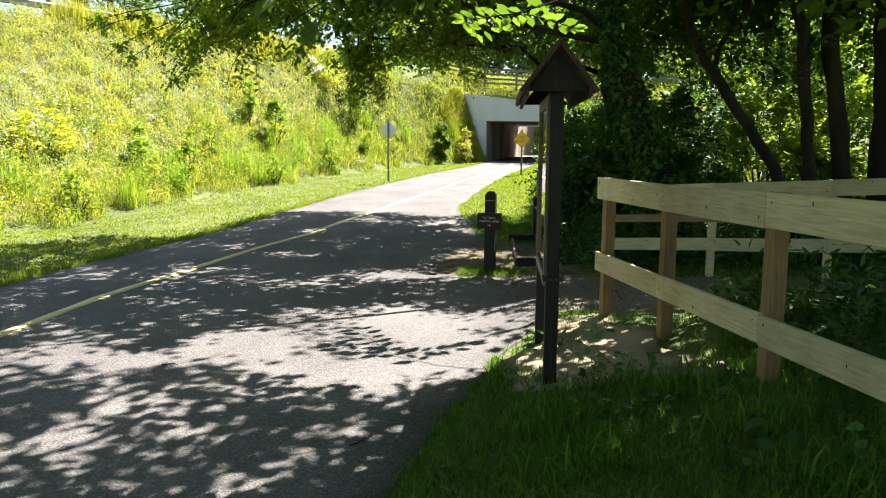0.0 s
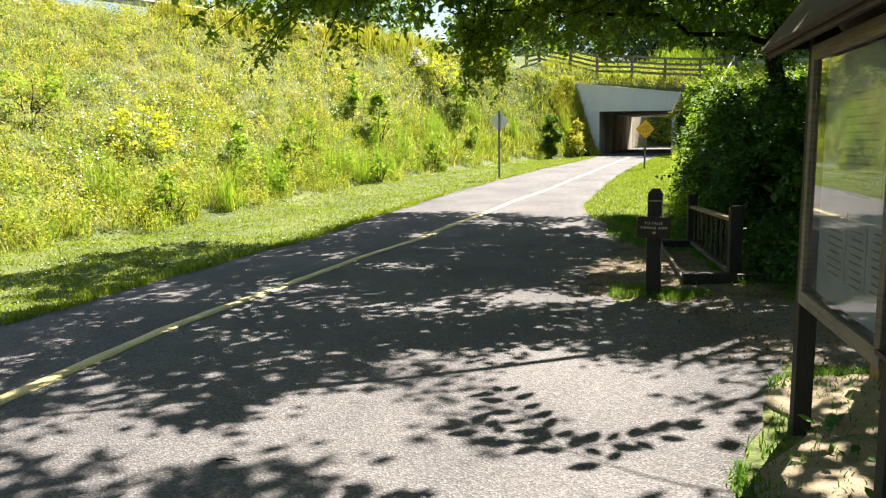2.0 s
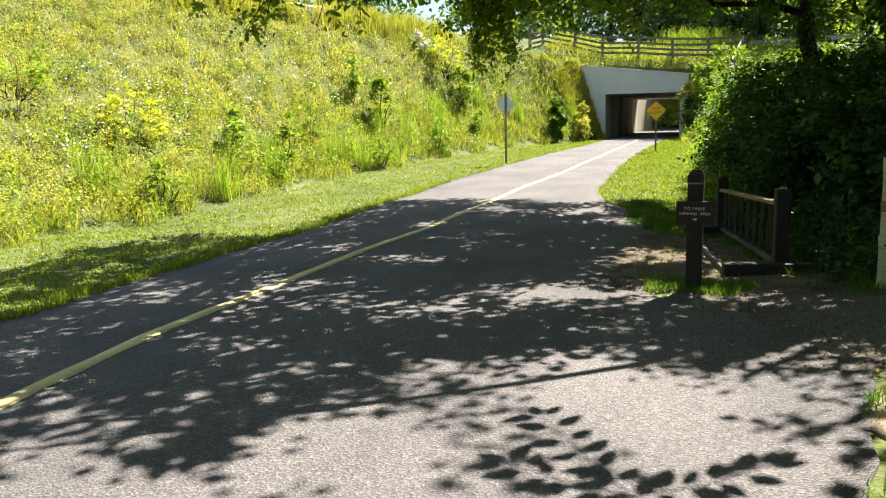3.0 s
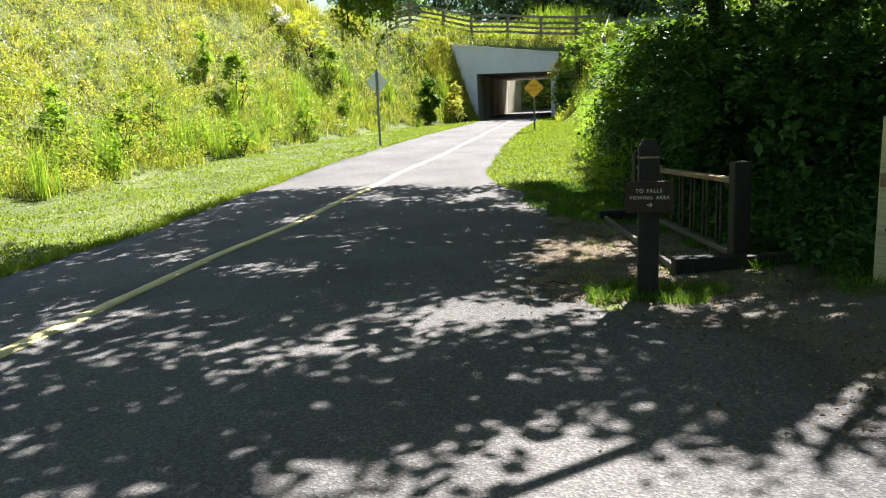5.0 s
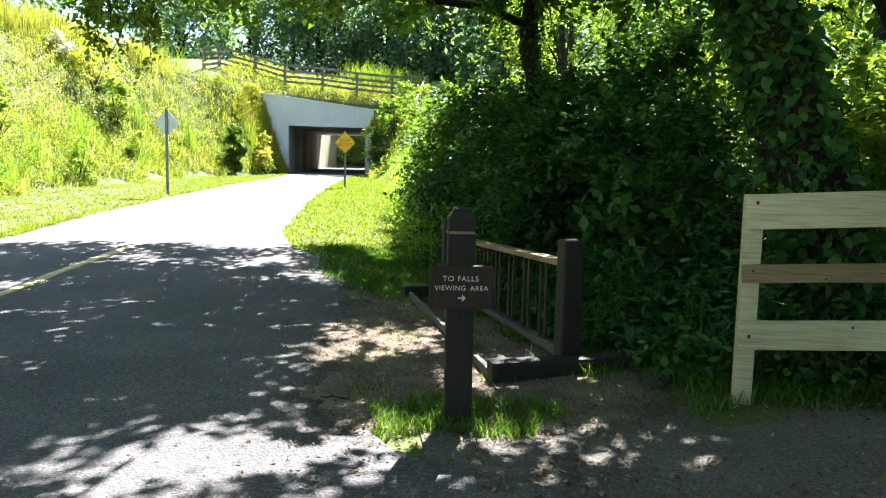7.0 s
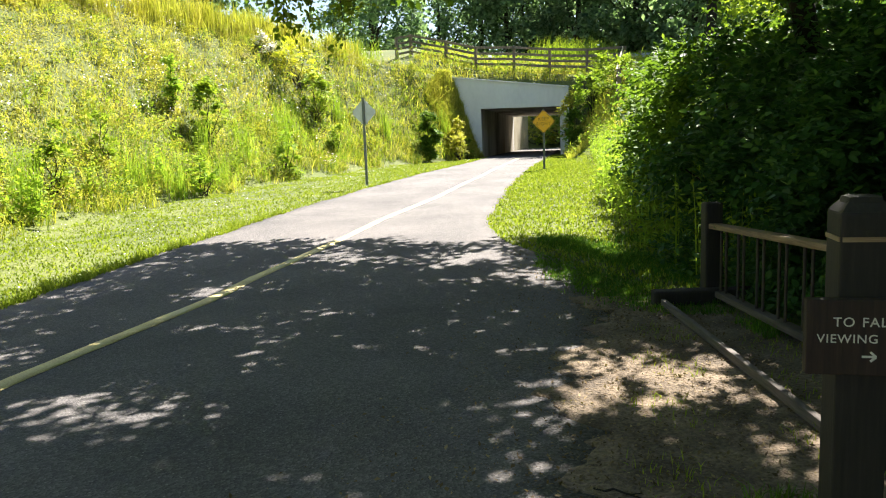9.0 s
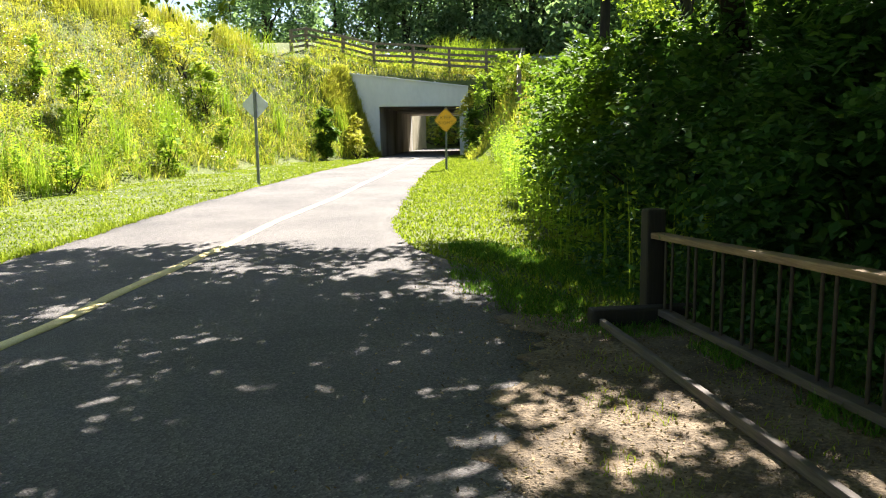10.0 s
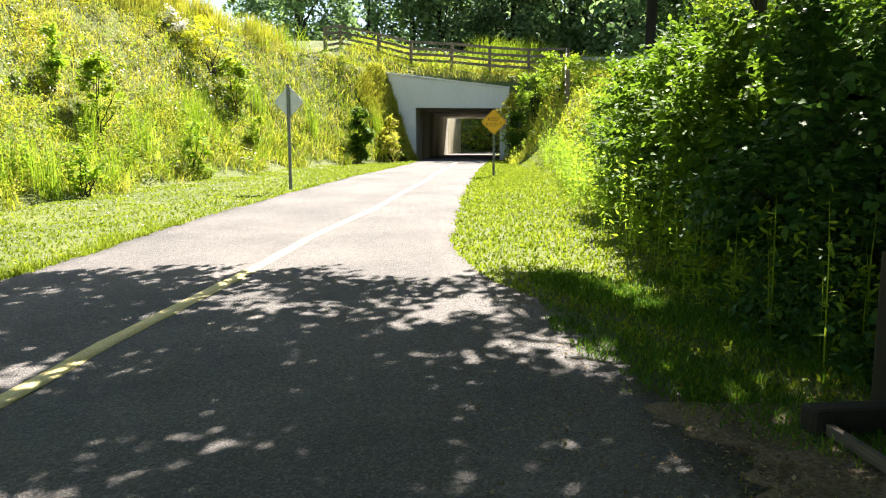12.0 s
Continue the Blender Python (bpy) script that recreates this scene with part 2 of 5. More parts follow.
def box(bm, sx, sy, sz, m=None, bevel=0.0):
    """A box of these sizes, its centre at the origin of m."""
    m = m or Matrix.Identity(4)
    geo = bmesh.ops.create_cube(bm, size=1, matrix=m @ Matrix.Diagonal((sx, sy, sz, 1)))
    if bevel:
        edges = list({e for v in geo["verts"] for e in v.link_edges})
        bmesh.ops.bevel(bm, geom=edges, offset=bevel, segments=2, affect="EDGES", profile=0.6)
    return bm


def beam(bm, a, b, w, h, bevel=0.004):
    """A board from a to b; w across, h upright."""
    a, b = Vector(a), Vector(b)
    d = b - a
    q = d.to_track_quat("X", "Z").to_matrix().to_4x4()
    return box(bm, d.length, w, h, Matrix.Translation((a + b) / 2) @ q, bevel)


def tube_arrays(points, radii, n=10, seed=0, rough=0.0):
    rng = np.random.default_rng(seed)
    P = np.array(points, float)
    V = []
    for i, p in enumerate(P):
        d = P[min(i + 1, len(P) - 1)] - P[max(i - 1, 0)]
        d /= np.linalg.norm(d)
        a = np.cross(d, (0.13, 1, 0.05))
        a /= np.linalg.norm(a)
        b = np.cross(d, a)
        for k in range(n):
            r = radii[i] * (1 + rough * rng.normal())
            t = 2 * math.pi * k / n
            V.append(p + r * (math.cos(t) * a + math.sin(t) * b))
    F = [(i * n + k, i * n + (k + 1) % n, (i + 1) * n + (k + 1) % n, (i + 1) * n + k) for i in range(len(P) - 1) for k in range(n)]
    return np.array(V), np.array(F)


def bent(a, b, n=9, sag=0.0, wob=0.05, seed=0):
    rng = np.random.default_rng(seed)
    a, b = np.array(a, float), np.array(b, float)
    out = []
    for i in range(n):
        t = i / (n - 1)
        p = a + (b - a) * t
        p[2] += sag * 4 * t * (1 - t)
        if 0 < i < n - 1:
            p += rng.normal(0, wob, 3)
        out.append(p)
    return out


def unit(v):
    return v / np.maximum(np.linalg.norm(v, axis=1, keepdims=True), 1e-6)


def leaf_arrays(P, size, rng, droop=0.35, up=0.8, width=0.32, spread=0.35, oval=False):
    """A folded blade of two triangles for each point."""
    n = len(P)
    s = size * (1 + spread * rng.uniform(-1, 1, n))[:, None]
    d = rng.normal(0, 1, (n, 3))
    d[:, 2] = d[:, 2] * 0.6 - droop
    d = unit(d)
    nn = rng.normal(0, 0.6, (n, 3))
    nn[:, 2] += up
    if oval:
        return oval_arrays(P, d, nn, s, width)
    side = unit(np.cross(d, nn))
    nn = np.cross(side, d)
    V = np.stack([P, P + d * s * 0.45 + side * s * width + nn * s * 0.08, P + d * s, P + d * s * 0.45 - side * s * width + nn * s * 0.08], 1).reshape(-1, 3)
    i = np.arange(n)[:, None] * 4
    F = np.concatenate([i + np.array([[0, 1, 2]]), i + np.array([[0, 2, 3]])], 1).reshape(-1, 3)
    return V, F


def oval_arrays(P, d, nn, s, width=0.30, fold=0.06):
    """An oval leaf, folded along its midrib, at each point: along d, facing nn."""
    d = unit(d)
    side = unit(np.cross(d, nn))
    up = np.cross(side, d)
    s = np.asarray(s, float).reshape(-1, 1)
    def at(a, w):
        return P + d * s * a + side * s * (width * w) + up * s * (fold * abs(w))
    V = np.stack([P, at(0.30, 1.0), at(0.68, 0.80), at(1.0, 0.0), at(0.68, -0.80), at(0.30, -1.0)], 1).reshape(-1, 3)
    i = np.arange(len(P))[:, None] * 6
    F = np.concatenate([i + np.array([[0, 1, 2, 3]]), i + np.array([[0, 3, 4, 5]])], 1).reshape(-1, 4)
    return V, F


def shoot_arrays(B, D, L, per, size, rng, droop=0.25, width=0.28):
    """Leaves in two ranks along drooping shoots that start at B and go D for L metres."""
    n = len(B)
    t = np.linspace(0.12, 1.0, per)[None, :, None]
    L3 = np.asarray(L, float).reshape(-1, 1, 1)
    P = B[:, None] + D[:, None] * L3 * t + rng.normal(0, 0.012, (n, per, 3))
    P[..., 2] -= (droop * L3 * t ** 2)[..., 0]
    T = D[:, None] + np.array([0, 0, -2 * droop]) * t
    T = unit(T.reshape(-1, 3))
    roll = unit(np.repeat(rng.normal(0, 0.35, (n, 3)) + np.array([0, 0, 1.0]), per, 0))
    side = unit(np.cross(T, roll))
    sgn = np.tile(np.where(np.arange(per) % 2, 1.0, -1.0), n)[:, None]
    d = side * sgn * 0.85 + T * 0.55 + rng.normal(0, 0.22, T.shape) + np.array([0, 0, -0.18])
    nn = roll + rng.normal(0, 0.30, T.shape)
    s = size * (1.1 - 0.45 * np.tile(t.ravel(), n)) * rng.uniform(0.75, 1.25, n * per)
    return oval_arrays(P.reshape(-1, 3), d, nn, s, width)


def blade_arrays(P, height, width, rng, lean=0.35, spread=0.6):
    """A tapering bent blade of three triangles for each point."""
    n = len(P)
    h = (np.broadcast_to(height, n) * (1 + spread * rng.uniform(-1, 1, n)))[:, None]
    w = (np.broadcast_to(width, n) * (1 + 0.4 * rng.uniform(-1, 1, n)))[:, None]
    a = rng.uniform(0, 2 * math.pi, n)
    side = np.stack([np.cos(a), np.sin(a), 0 * a], 1)
    b = rng.uniform(0, 2 * math.pi, n)
    ln = np.stack([np.cos(b), np.sin(b), 0 * b], 1) * (lean * rng.uniform(0.1, 1, n))[:, None]
    up = np.array([[0, 0, 1.0]])
    mid = P + h * (0.55 * up + 0.3 * ln)
    tip = P + h * (up * (1 - 0.3 * np.linalg.norm(ln, axis=1, keepdims=True)) + ln)
    V = np.stack([P - side * w * 0.5, P + side * w * 0.5, mid - side * w * 0.4, mid + side * w * 0.4, tip], 1).reshape(-1, 3)
    i = np.arange(n)[:, None] * 5
    F = np.concatenate([i + np.array([[0, 1, 3]]), i + np.array([[0, 3, 2]]), i + np.array([[2, 3, 4]])], 1).reshape(-1, 3)
    return V, F


def cloud(centres, radii, per, rng, shell=0.5):
    """Points in balls round the centres, denser towards their outside."""
    out = []
    for c, r in zip(centres, radii):
        k = max(3, int(per * r * r))
        d = unit(rng.normal(0, 1, (k, 3)))
        q = r * rng.uniform(0, 1, (k, 1)) ** shell
        out.append(np.array(c) + d * q * np.array([[1, 1, 0.8]]))
    return np.concatenate(out)


# ---- the lie of the land ----
PROFILE = np.array([(-40, 0.0), (0, -0.2), (3, -0.24), (6, -0.28), (10.7, -0.34), (15, -0.38), (20, -0.2), (27, 0.1), (32, 0.25), (48.5, 0.5), (80, 1.0), (400, 2.0)])
FOOT = np.array([(-40, -13), (0, -11.5), (22, -11.0), (30, -10.2), (38, -9.2), (43, -7.5), (46, -6.4), (48.5, -5.62), (49, -5.6)])
ROAD_Z = 6.0


def g(y):
    return np.interp(y, PROFILE[:, 0], PROFILE[:, 1])


def ease(a, b, v):
    t = np.clip((v - a) / (b - a), 0, 1)
    return t * t * (3 - 2 * t)


def foot_x(y):
    return np.interp(y, FOOT[:, 0], FOOT[:, 1])


def top_x(y):
    return np.maximum(-19.3 + 0.44 * (y - 24.7), np.interp(y, [-50, 40, 48.5], [-99, -14.0, -7.1]))


def land(x, y):
    x, y = np.broadcast_arrays(np.asarray(x, float), np.asarray(y, float))
    base = g(y)
    z = base + np.clip(x + 0.7, 0, 5) * (0.16 - 0.10 * ease(6.5, 9.5, y)) * (1 - ease(13, 20, y))
    xf, xt = foot_x(y), top_x(y)
    s = np.clip((xf - x) / np.maximum(xf - xt, 0.5), 0, 1)
    s = 0.75 * s + 0.25 * s * s * (3 - 2 * s)
    z = z + (np.interp(y, [38, 48.5], [ROAD_Z, 4.9]) - base) * s
    z = np.maximum(z, base + np.interp(y, [30, 36, 41, 45, 48.4], [0, 0.9, 2.6, 3.7, 4.3]) * ease(-1.2, 1.4, x))
    inside = (x > np.where(y < 50.5, -5.68, -6.1)) & (x < np.where(y < 50.5, -1.32, 1.0))
    bank = 4.75 + 0.6 * ease(48.7, 50.5, y) + 1.0 * ease(-5, -10, x) * ease(48.7, 51, y) - 0.45 * ease(-6, 0, x)
    low = g(y) + 3.4 * ease(70.5, 80, y)
    bank = bank + 0.9 * ease(51.5, 54.5, y)
    far = bank * (1 - ease(61.5, 68, y)) + low * ease(61.5, 68, y)
    z = np.where((y > 48.75), np.where(inside & (y < 69), g(y), far), z)
    return z


def rough_land(x, y):
    """The land with the small unevenness of grassy ground off the path."""
    z = land(x, y)
    off = ease(0.3, 1.5, np.maximum(-7.2 - x, x + 0.4))
    return z + off * (0.05 * np.sin(x * 1.9 + y * 0.7) * np.sin(y * 1.3 - x * 0.4) + 0.03 * np.sin(x * 4.1) * np.sin(y * 3.7))


def grid(name, xs, ys, fn, mat, kind="structure", label="", category=""):
    X, Y = np.meshgrid(xs, ys)
    V = np.stack([X, Y, fn(X, Y)], -1).reshape(-1, 3)
    nx, ny = len(xs), len(ys)
    a = (np.arange(ny - 1)[:, None] * nx + np.arange(nx - 1)[None]).ravel()
    F = np.stack([a, a + 1, a + nx + 1, a + nx], 1)
    ob = raw(name, V, F, mat, smooth=True)
    return tagged(ob, label, category, kind=kind)


xs = np.concatenate([[-900, -400, -200, -120, -80, -60], np.arange(-50, -14, 1.0), np.arange(-14, -5.8, 0.4), [-5.72, -5.64], np.arange(-5.3, -1.5, 0.4), [-1.36, -1.28], np.arange(-1.0, 6, 0.35), np.arange(6, 30, 1.5), [40, 60, 90, 150, 300, 900]])
ys = np.concatenate([[-900, -300, -120, -60], np.arange(-30, -2, 2.0), np.arange(-2, 24, 0.4), np.arange(24, 48.4, 0.7), [48.55, 48.7, 48.8, 49.2], np.arange(50, 90, 1.5), [100, 130, 180, 300, 900]])
grid("ground", xs, ys, rough_land, M_SOIL, label="grassy ground rising to a road embankment", category="ground")

# ---- the paved path ----
LEFT = np.array([(-30, -6.2), (0, -6.6), (8, -6.75), (12, -7.1), (17, -7.25), (22, -7.05), (28, -6.4), (35, -5.85), (41.5, -5.45), (48, -5.35), (75, -4.2), (120, -2.0)])
RIGHT = np.array([(-30, -1.0), (0, -0.8), (3.5, -0.66), (4.5, -0.66), (5.4, -0.55), (6.7, -0.28), (8.0, -0.05), (9.6, -0.4), (10.2, -1.35), (11.0, -1.75), (12.5, -1.5), (14.6, -1.45), (16.1, -1.6), (17.0, -1.85), (18, -2.45), (19, -2.75), (20.5, -2.95), (26, -2.9), (36, -2.5), (48, -1.9), (75, -0.6), (120, 1.7)])


def edge(table, y, seed):
    y = np.asarray(y, float)
    j = 0.025 * np.sin(y * 2.3 + seed) + 0.02 * np.sin(y * 5.1 + 2 * seed) + 0.014 * np.sin(y * 13.0 + seed)
    return np.interp(y, table[:, 0], table[:, 1]) + j


def strip(name, ys, left, right, lift, mat, cols, label, category, kind="structure", thick=0.03):
    """A paved sheet between two edges, turned down at its sides."""
    t = np.concatenate([[0.0], np.linspace(0, 1, cols), [1.0]])
    X = left[:, None] + (right - left)[:, None] * t[None]
    Y = np.broadcast_to(ys[:, None], X.shape)
    Z = land(X, Y) + lift
    Z[:, 0] -= thick
    Z[:, -1] -= thick
    Z[0] -= thick
    Z[-1] -= thick
    V = np.stack([X, Y, Z], -1).reshape(-1, 3)
    nx, ny = X.shape[1], len(ys)
    a = (np.arange(ny - 1)[:, None] * nx + np.arange(nx - 1)[None]).ravel()
    ob = raw(name, V, np.stack([a, a + 1, a + nx + 1, a + nx], 1), mat, smooth=True)
    return tagged(ob, label, category, kind=kind)


yp = np.concatenate([np.arange(-30, -2, 2.0), np.arange(-2, 30, 0.15), np.arange(30, 70, 1.0)])
strip("path", yp, edge(LEFT, yp, 1.0), edge(RIGHT, yp, 2.5), 0.022, M_ASPHALT, 16, "grey worn asphalt path dappled with shade", "path")
LINE = np.array([(-30, -4.4), (0, -4.75), (5.8, -5.12), (8, -5.42), (12.6, -5.56), (16, -5.45), (18.3, -5.24), (20.7, -5.1), (24, -4.65), (30, -4.2), (36, -4.0), (48, -3.65), (75, -3.5)])
yl = np.concatenate([np.arange(-20, -2, 1.0), np.arange(-2, 44, 0.3)])
lx = np.interp(yl, LINE[:, 0], LINE[:, 1]) + 0.29
strip("painted_line", yl, lx - 0.072 + 0.006 * np.sin(yl * 7), lx + 0.072 + 0.006 * np.sin(yl * 9 + 1), 0.028, M_LINE, 3, "worn yellow centre line painted on asphalt", "road marking", thick=0.004)
# side way to the viewing area, between the two fences


def side_way():
    t = np.linspace(0, 1, 50)
    cx = -1.2 + 9.0 * t
    lo = 8.1 - 0.30 * (cx + 0.3) + 0.06 * np.sin(cx * 5)
    hi = np.interp(cx, [-1.4, -0.9, -0.5, 0.2, 0.6, 1.8, 8], [10.5, 10.8, 10.9, 10.95, 10.75, 10.25, 8.2]) + 0.05 * np.sin(cx * 6 + 1)
    rows = np.linspace(0, 1, 14)
    X = np.repeat(cx[:, None], 14, 1)
    Y = lo[:, None] + (hi - lo)[:, None] * rows[None]
    Z = land(X, Y) + 0.016
    Z[:, 0] -= 0.03
    Z[:, -1] -= 0.03
    V = np.stack([X, Y, Z], -1).reshape(-1, 3)
    a = (np.arange(49)[:, None] * 14 + np.arange(13)[None]).ravel()
    ob = raw("pavement", V, np.stack([a, a + 14, a + 15, a + 1], 1), M_GRAVEL, smooth=True)
    tagged(ob, "packed grey gravel side path in shade", "path", kind="structure")


side_way()


def litter_patch():
    yy = np.arange(10.5, 15.1, 0.06)
    lft = edge(RIGHT, yy, 2.5) - 0.22 - 0.18 * np.sin(yy * 2.1) - 0.07 * np.sin(yy * 7.3 + 1) - 0.05 * np.sin(yy * 17) - 0.05 * np.sin(yy * 33 + 2) * np.sin(yy * 5)
    rgt = np.interp(yy, [10.5, 11.2, 11.8, 15.0, 15.4], [0.1, 0.45, 0.1, -0.45, -1.1]) + 0.06 * np.sin(yy * 9)
    strip("dirt", yy, lft, rgt, 0.030, M_LITTER, 10, "bare brown soil with dry leaf litter and wood chips", "soil", thick=0.04)


litter_patch()
ysoil = np.arange(5.2, 7.75, 0.12)
strip("bare_soil", ysoil, -0.35 + 0.12 * np.sin(ysoil * 5) + 0.12 * (ysoil - 5.2), 1.15 - 0.30 * (ysoil - 5.2) + 0.1 * np.sin(ysoil * 6), 0.022, M_PALESOIL, 8, "bare pale trodden soil under the notice board", "soil", thick=0.06)


# ---- underpass ----
SKEW = Matrix(((1, 0.09, 0, -0.09 * 48.86), (0, 1, 0, 0), (0, 0, 1, 0), (0, 0, 0, 1)))


def underpass():
    u = empty("underpass", -3.5, 48.6, 0.4, 0, "grey concrete underpass with a square opening below the road bank", "underpass")
    inv = u.matrix_basis.inverted()
    bm = bmesh.new()
    outline = [(-5.95, -0.3), (-7.5, 4.82), (-0.95, 4.02), (-0.95, -0.3), (-1.4, -0.3), (-1.4, 3.06), (-5.6, 3.10), (-5.6, -0.3)]
    f = bm.faces.new([bm.verts.new((x, 48.45, z)) for x, z in outline])
    ex = bmesh.ops.extrude_face_region(bm, geom=[f])
    bmesh.ops.translate(bm, vec=(0, 0.4, 0), verts=[v for v in ex["geom"] if isinstance(v, bmesh.types.BMVert)])
    bm.transform(inv)
    part("headwall", bm, M_CONC, u)
    bm = bmesh.new()
    a, b = Vector((-7.52, 48.62, 4.855)), Vector((-0.93, 48.62, 4.055))
    beam(bm, a, b, 0.5, 0.07, 0.01)
    bm.transform(inv)
    part("coping", bm, M_CONC, u, "weathered concrete coping")
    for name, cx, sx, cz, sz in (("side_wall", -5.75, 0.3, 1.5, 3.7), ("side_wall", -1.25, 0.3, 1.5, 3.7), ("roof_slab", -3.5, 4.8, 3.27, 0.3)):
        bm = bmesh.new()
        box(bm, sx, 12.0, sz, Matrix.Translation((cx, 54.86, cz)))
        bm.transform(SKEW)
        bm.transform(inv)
        part(name, bm, M_STAINDIM, u, "concrete with water stains, toned darker for the dim interior")
    # far headwall with the daylight side
    bm = bmesh.new()
    f = bm.faces.new([bm.verts.new((x, 60.87, z)) for x, z in [(-9, -0.3), (-9, 4.6), (2, 4.6), (2, -0.3), (-1.4, -0.3), (-1.4, 3.1), (-5.6, 3.1), (-5.6, -0.3)]])
    ex = bmesh.ops.extrude_face_region(bm, geom=[f])
    bmesh.ops.translate(bm, vec=(0, 0.35, 0), verts=[v for v in ex["geom"] if isinstance(v, bmesh.types.BMVert)])
    bm.transform(SKEW)
    bm.transform(inv)
    part("headwall", bm, M_CONC, u)
    # pale wing wall in the daylight beyond the far end
    bm = bmesh.new()
    box(bm, 0.3, 8.4, 3.9, Matrix.Translation((-5.75, 65.42, 1.6)), 0.02)
    bm.transform(SKEW)
    bm.transform(inv)
    part("wing_wall", bm, M_TANCONC, u, "sunlit pale concrete wing wall")


underpass()


def bank_over():
    X = np.linspace(-6.6, 1.5, 10)
    Y = np.concatenate([[48.86], np.linspace(48.87, 61.2, 20), [61.21]])
    XX, YY = np.meshgrid(X, Y)
    Z = 4.70 + 0.6 * ease(48.7, 50.5, YY) + 0.9 * ease(51.5, 54.5, YY) - 0.45 * ease(-6, 0, XX) + 0.03 * np.sin(XX * 3 + YY)
    Z[0] = Z[-1] = 3.43
    V = np.stack([XX, YY, Z], -1).reshape(-1, 3)
    a = (np.arange(len(Y) - 1)[:, None] * 10 + np.arange(9)[None]).ravel()
    ob = raw("embankment", V, np.stack([a, a + 1, a + 11, a + 10], 1), M_SOIL, smooth=True)
    tagged(ob, "grass-covered earth bank over the underpass", "embankment", kind="structure")


bank_over()


# ---- fences ----
def board_fence(name, posts, boards, ext, post_wh, mats, label, group="", cap=None, back=False, plinth=0.35, lit_tail=None):
    """Posts at plan points with their own ground; boards (top, height, thickness) nailed to one side between them."""
    f = empty(name, posts[0][0], posts[0][1], posts[0][2], 0, label, "fence", group)
    inv = f.matrix_basis.inverted()
    pm, bms = mats
    w, top = post_wh
    for i, (x, y, z, h) in enumerate(posts):
        j = min(i + 1, len(posts) - 1)
        k = max(j - 1, 0)
        ang = math.atan2(posts[j][1] - posts[k][1], posts[j][0] - posts[k][0])
        bm = bmesh.new()
        box(bm, w, w, h + plinth, Matrix.Translation((x, y, z + (h - plinth) / 2)) @ Matrix.Rotation(ang, 4, "Z"), 0.006)
        bm.transform(inv)
        part("post", bm, pm, f)
    rng = random.Random(5)
    for n, (drop, bh, th) in enumerate(boards):
        for i in range(len(posts) - 1):
            (x0, y0, z0, h0), (x1, y1, z1, h1) = posts[i], posts[i + 1]
            d = Vector((x1 - x0, y1 - y0, 0)).normalized()
            side = Vector((d.y, -d.x, 0)) * ((w / 2 + th / 2 + 0.002) * (-1 if back else 1))
            a = Vector((x0, y0, z0 + h0 - drop - bh / 2)) + side - d * (ext if i == 0 else -0.002)
            b = Vector((x1, y1, z1 + h1 - drop - bh / 2)) + side + d * (ext if i == len(posts) - 2 else -0.002)
            a.z += rng.uniform(-0.006, 0.006)
            b.z += rng.uniform(-0.006, 0.006)
            bm = bmesh.new()
            beam(bm, a, b, th, bh, 0.005)
            bm.transform(inv)
            # the last top board can take a paler material to look sunlit
            ob = part("board", bm, lit_tail if lit_tail and n == 0 and i == len(posts) - 2 else bms[n % len(bms)], f)
            # nail heads and dark knots on the face
            if cap == "knots":
                for t in (0.04, 0.5 + rng.uniform(-0.2, 0.2), 0.96):
                    bm = bmesh.new()
                    p = a.lerp(b, t) + side.normalized() * (th / 2 + 0.001) + Vector((0, 0, rng.uniform(-0.3, 0.3) * bh))
                    q = side.to_track_quat("Z", "Y").to_matrix().to_4x4()
                    bmesh.ops.create_cone(bm, cap_ends=True, segments=9, radius1=rng.uniform(0.006, 0.012), radius2=0.004, depth=0.003, matrix=Matrix.Translation(p) @ q @ Matrix.Diagonal((rng.uniform(0.6, 1), 1.2, 1, 1)))
                    bm.transform(inv)
                    part("knot", bm, M_KNOT, ob, "dark knot in the wood")
    return f


board_fence("board_fence", [(0.47, 7.48, -0.07, 1.24), (0.87, 6.33, -0.06, 1.23), (1.29, 4.92, 0.0, 1.20), (1.71, 3.55, 0.05, 1.18), (2.13, 2.18, 0.08, 1.18), (2.55, 0.8, 0.10, 1.18)],
            [(0.0, 0.20, 0.035), (0.70, 0.175, 0.035)], 0.10, (0.095, 0), (M_TAN, [M_PALE]), "pale weathered pine two-board fence on tan posts", cap="knots", back=False)
board_fence("board_fence", [(0.63, 10.68, -0.32, 1.25), (1.88, 10.26, -0.24, 1.25), (3.13, 9.84, -0.16, 1.25), (4.38, 9.42, -0.08, 1.26), (5.63, 9.0, -0.02, 1.26), (6.9, 8.58, 0.0, 1.26)],
            [(0.0, 0.19, 0.035), (0.385, 0.10, 0.035), (0.69, 0.16, 0.035)], 0.05, (0.095, 0), (M_PALE, [M_PALE, M_RAILWOOD, M_PALE]), "weathered three-board pine fence beside the woods", cap="knots")
# dark four-board fence along the top of the bank; sunlight is put into a paler last top board
TOPF = [(x, y, float(land(x, y)) - 0.05, h) for x, y, h in ((-10.7, 51.6, 1.25), (-10.0, 52.4, 1.30), (-7.8, 51.6, 1.32), (-5.99, 50.6, 1.40), (-3.85, 50.3, 1.40), (-1.9, 50.2, 1.42), (0.1, 50.1, 1.42), (2.1, 50.0, 1.42), (1.0, 41.0, 1.35))]
TOPF = [(x, y, 4.65 + 0.6 * float(ease(48.7, 50.5, y)) - 0.45 * float(ease(-6, 0, x)) if -6.5 < x < 1.2 and y > 48 else z, h) for x, y, z, h in TOPF]
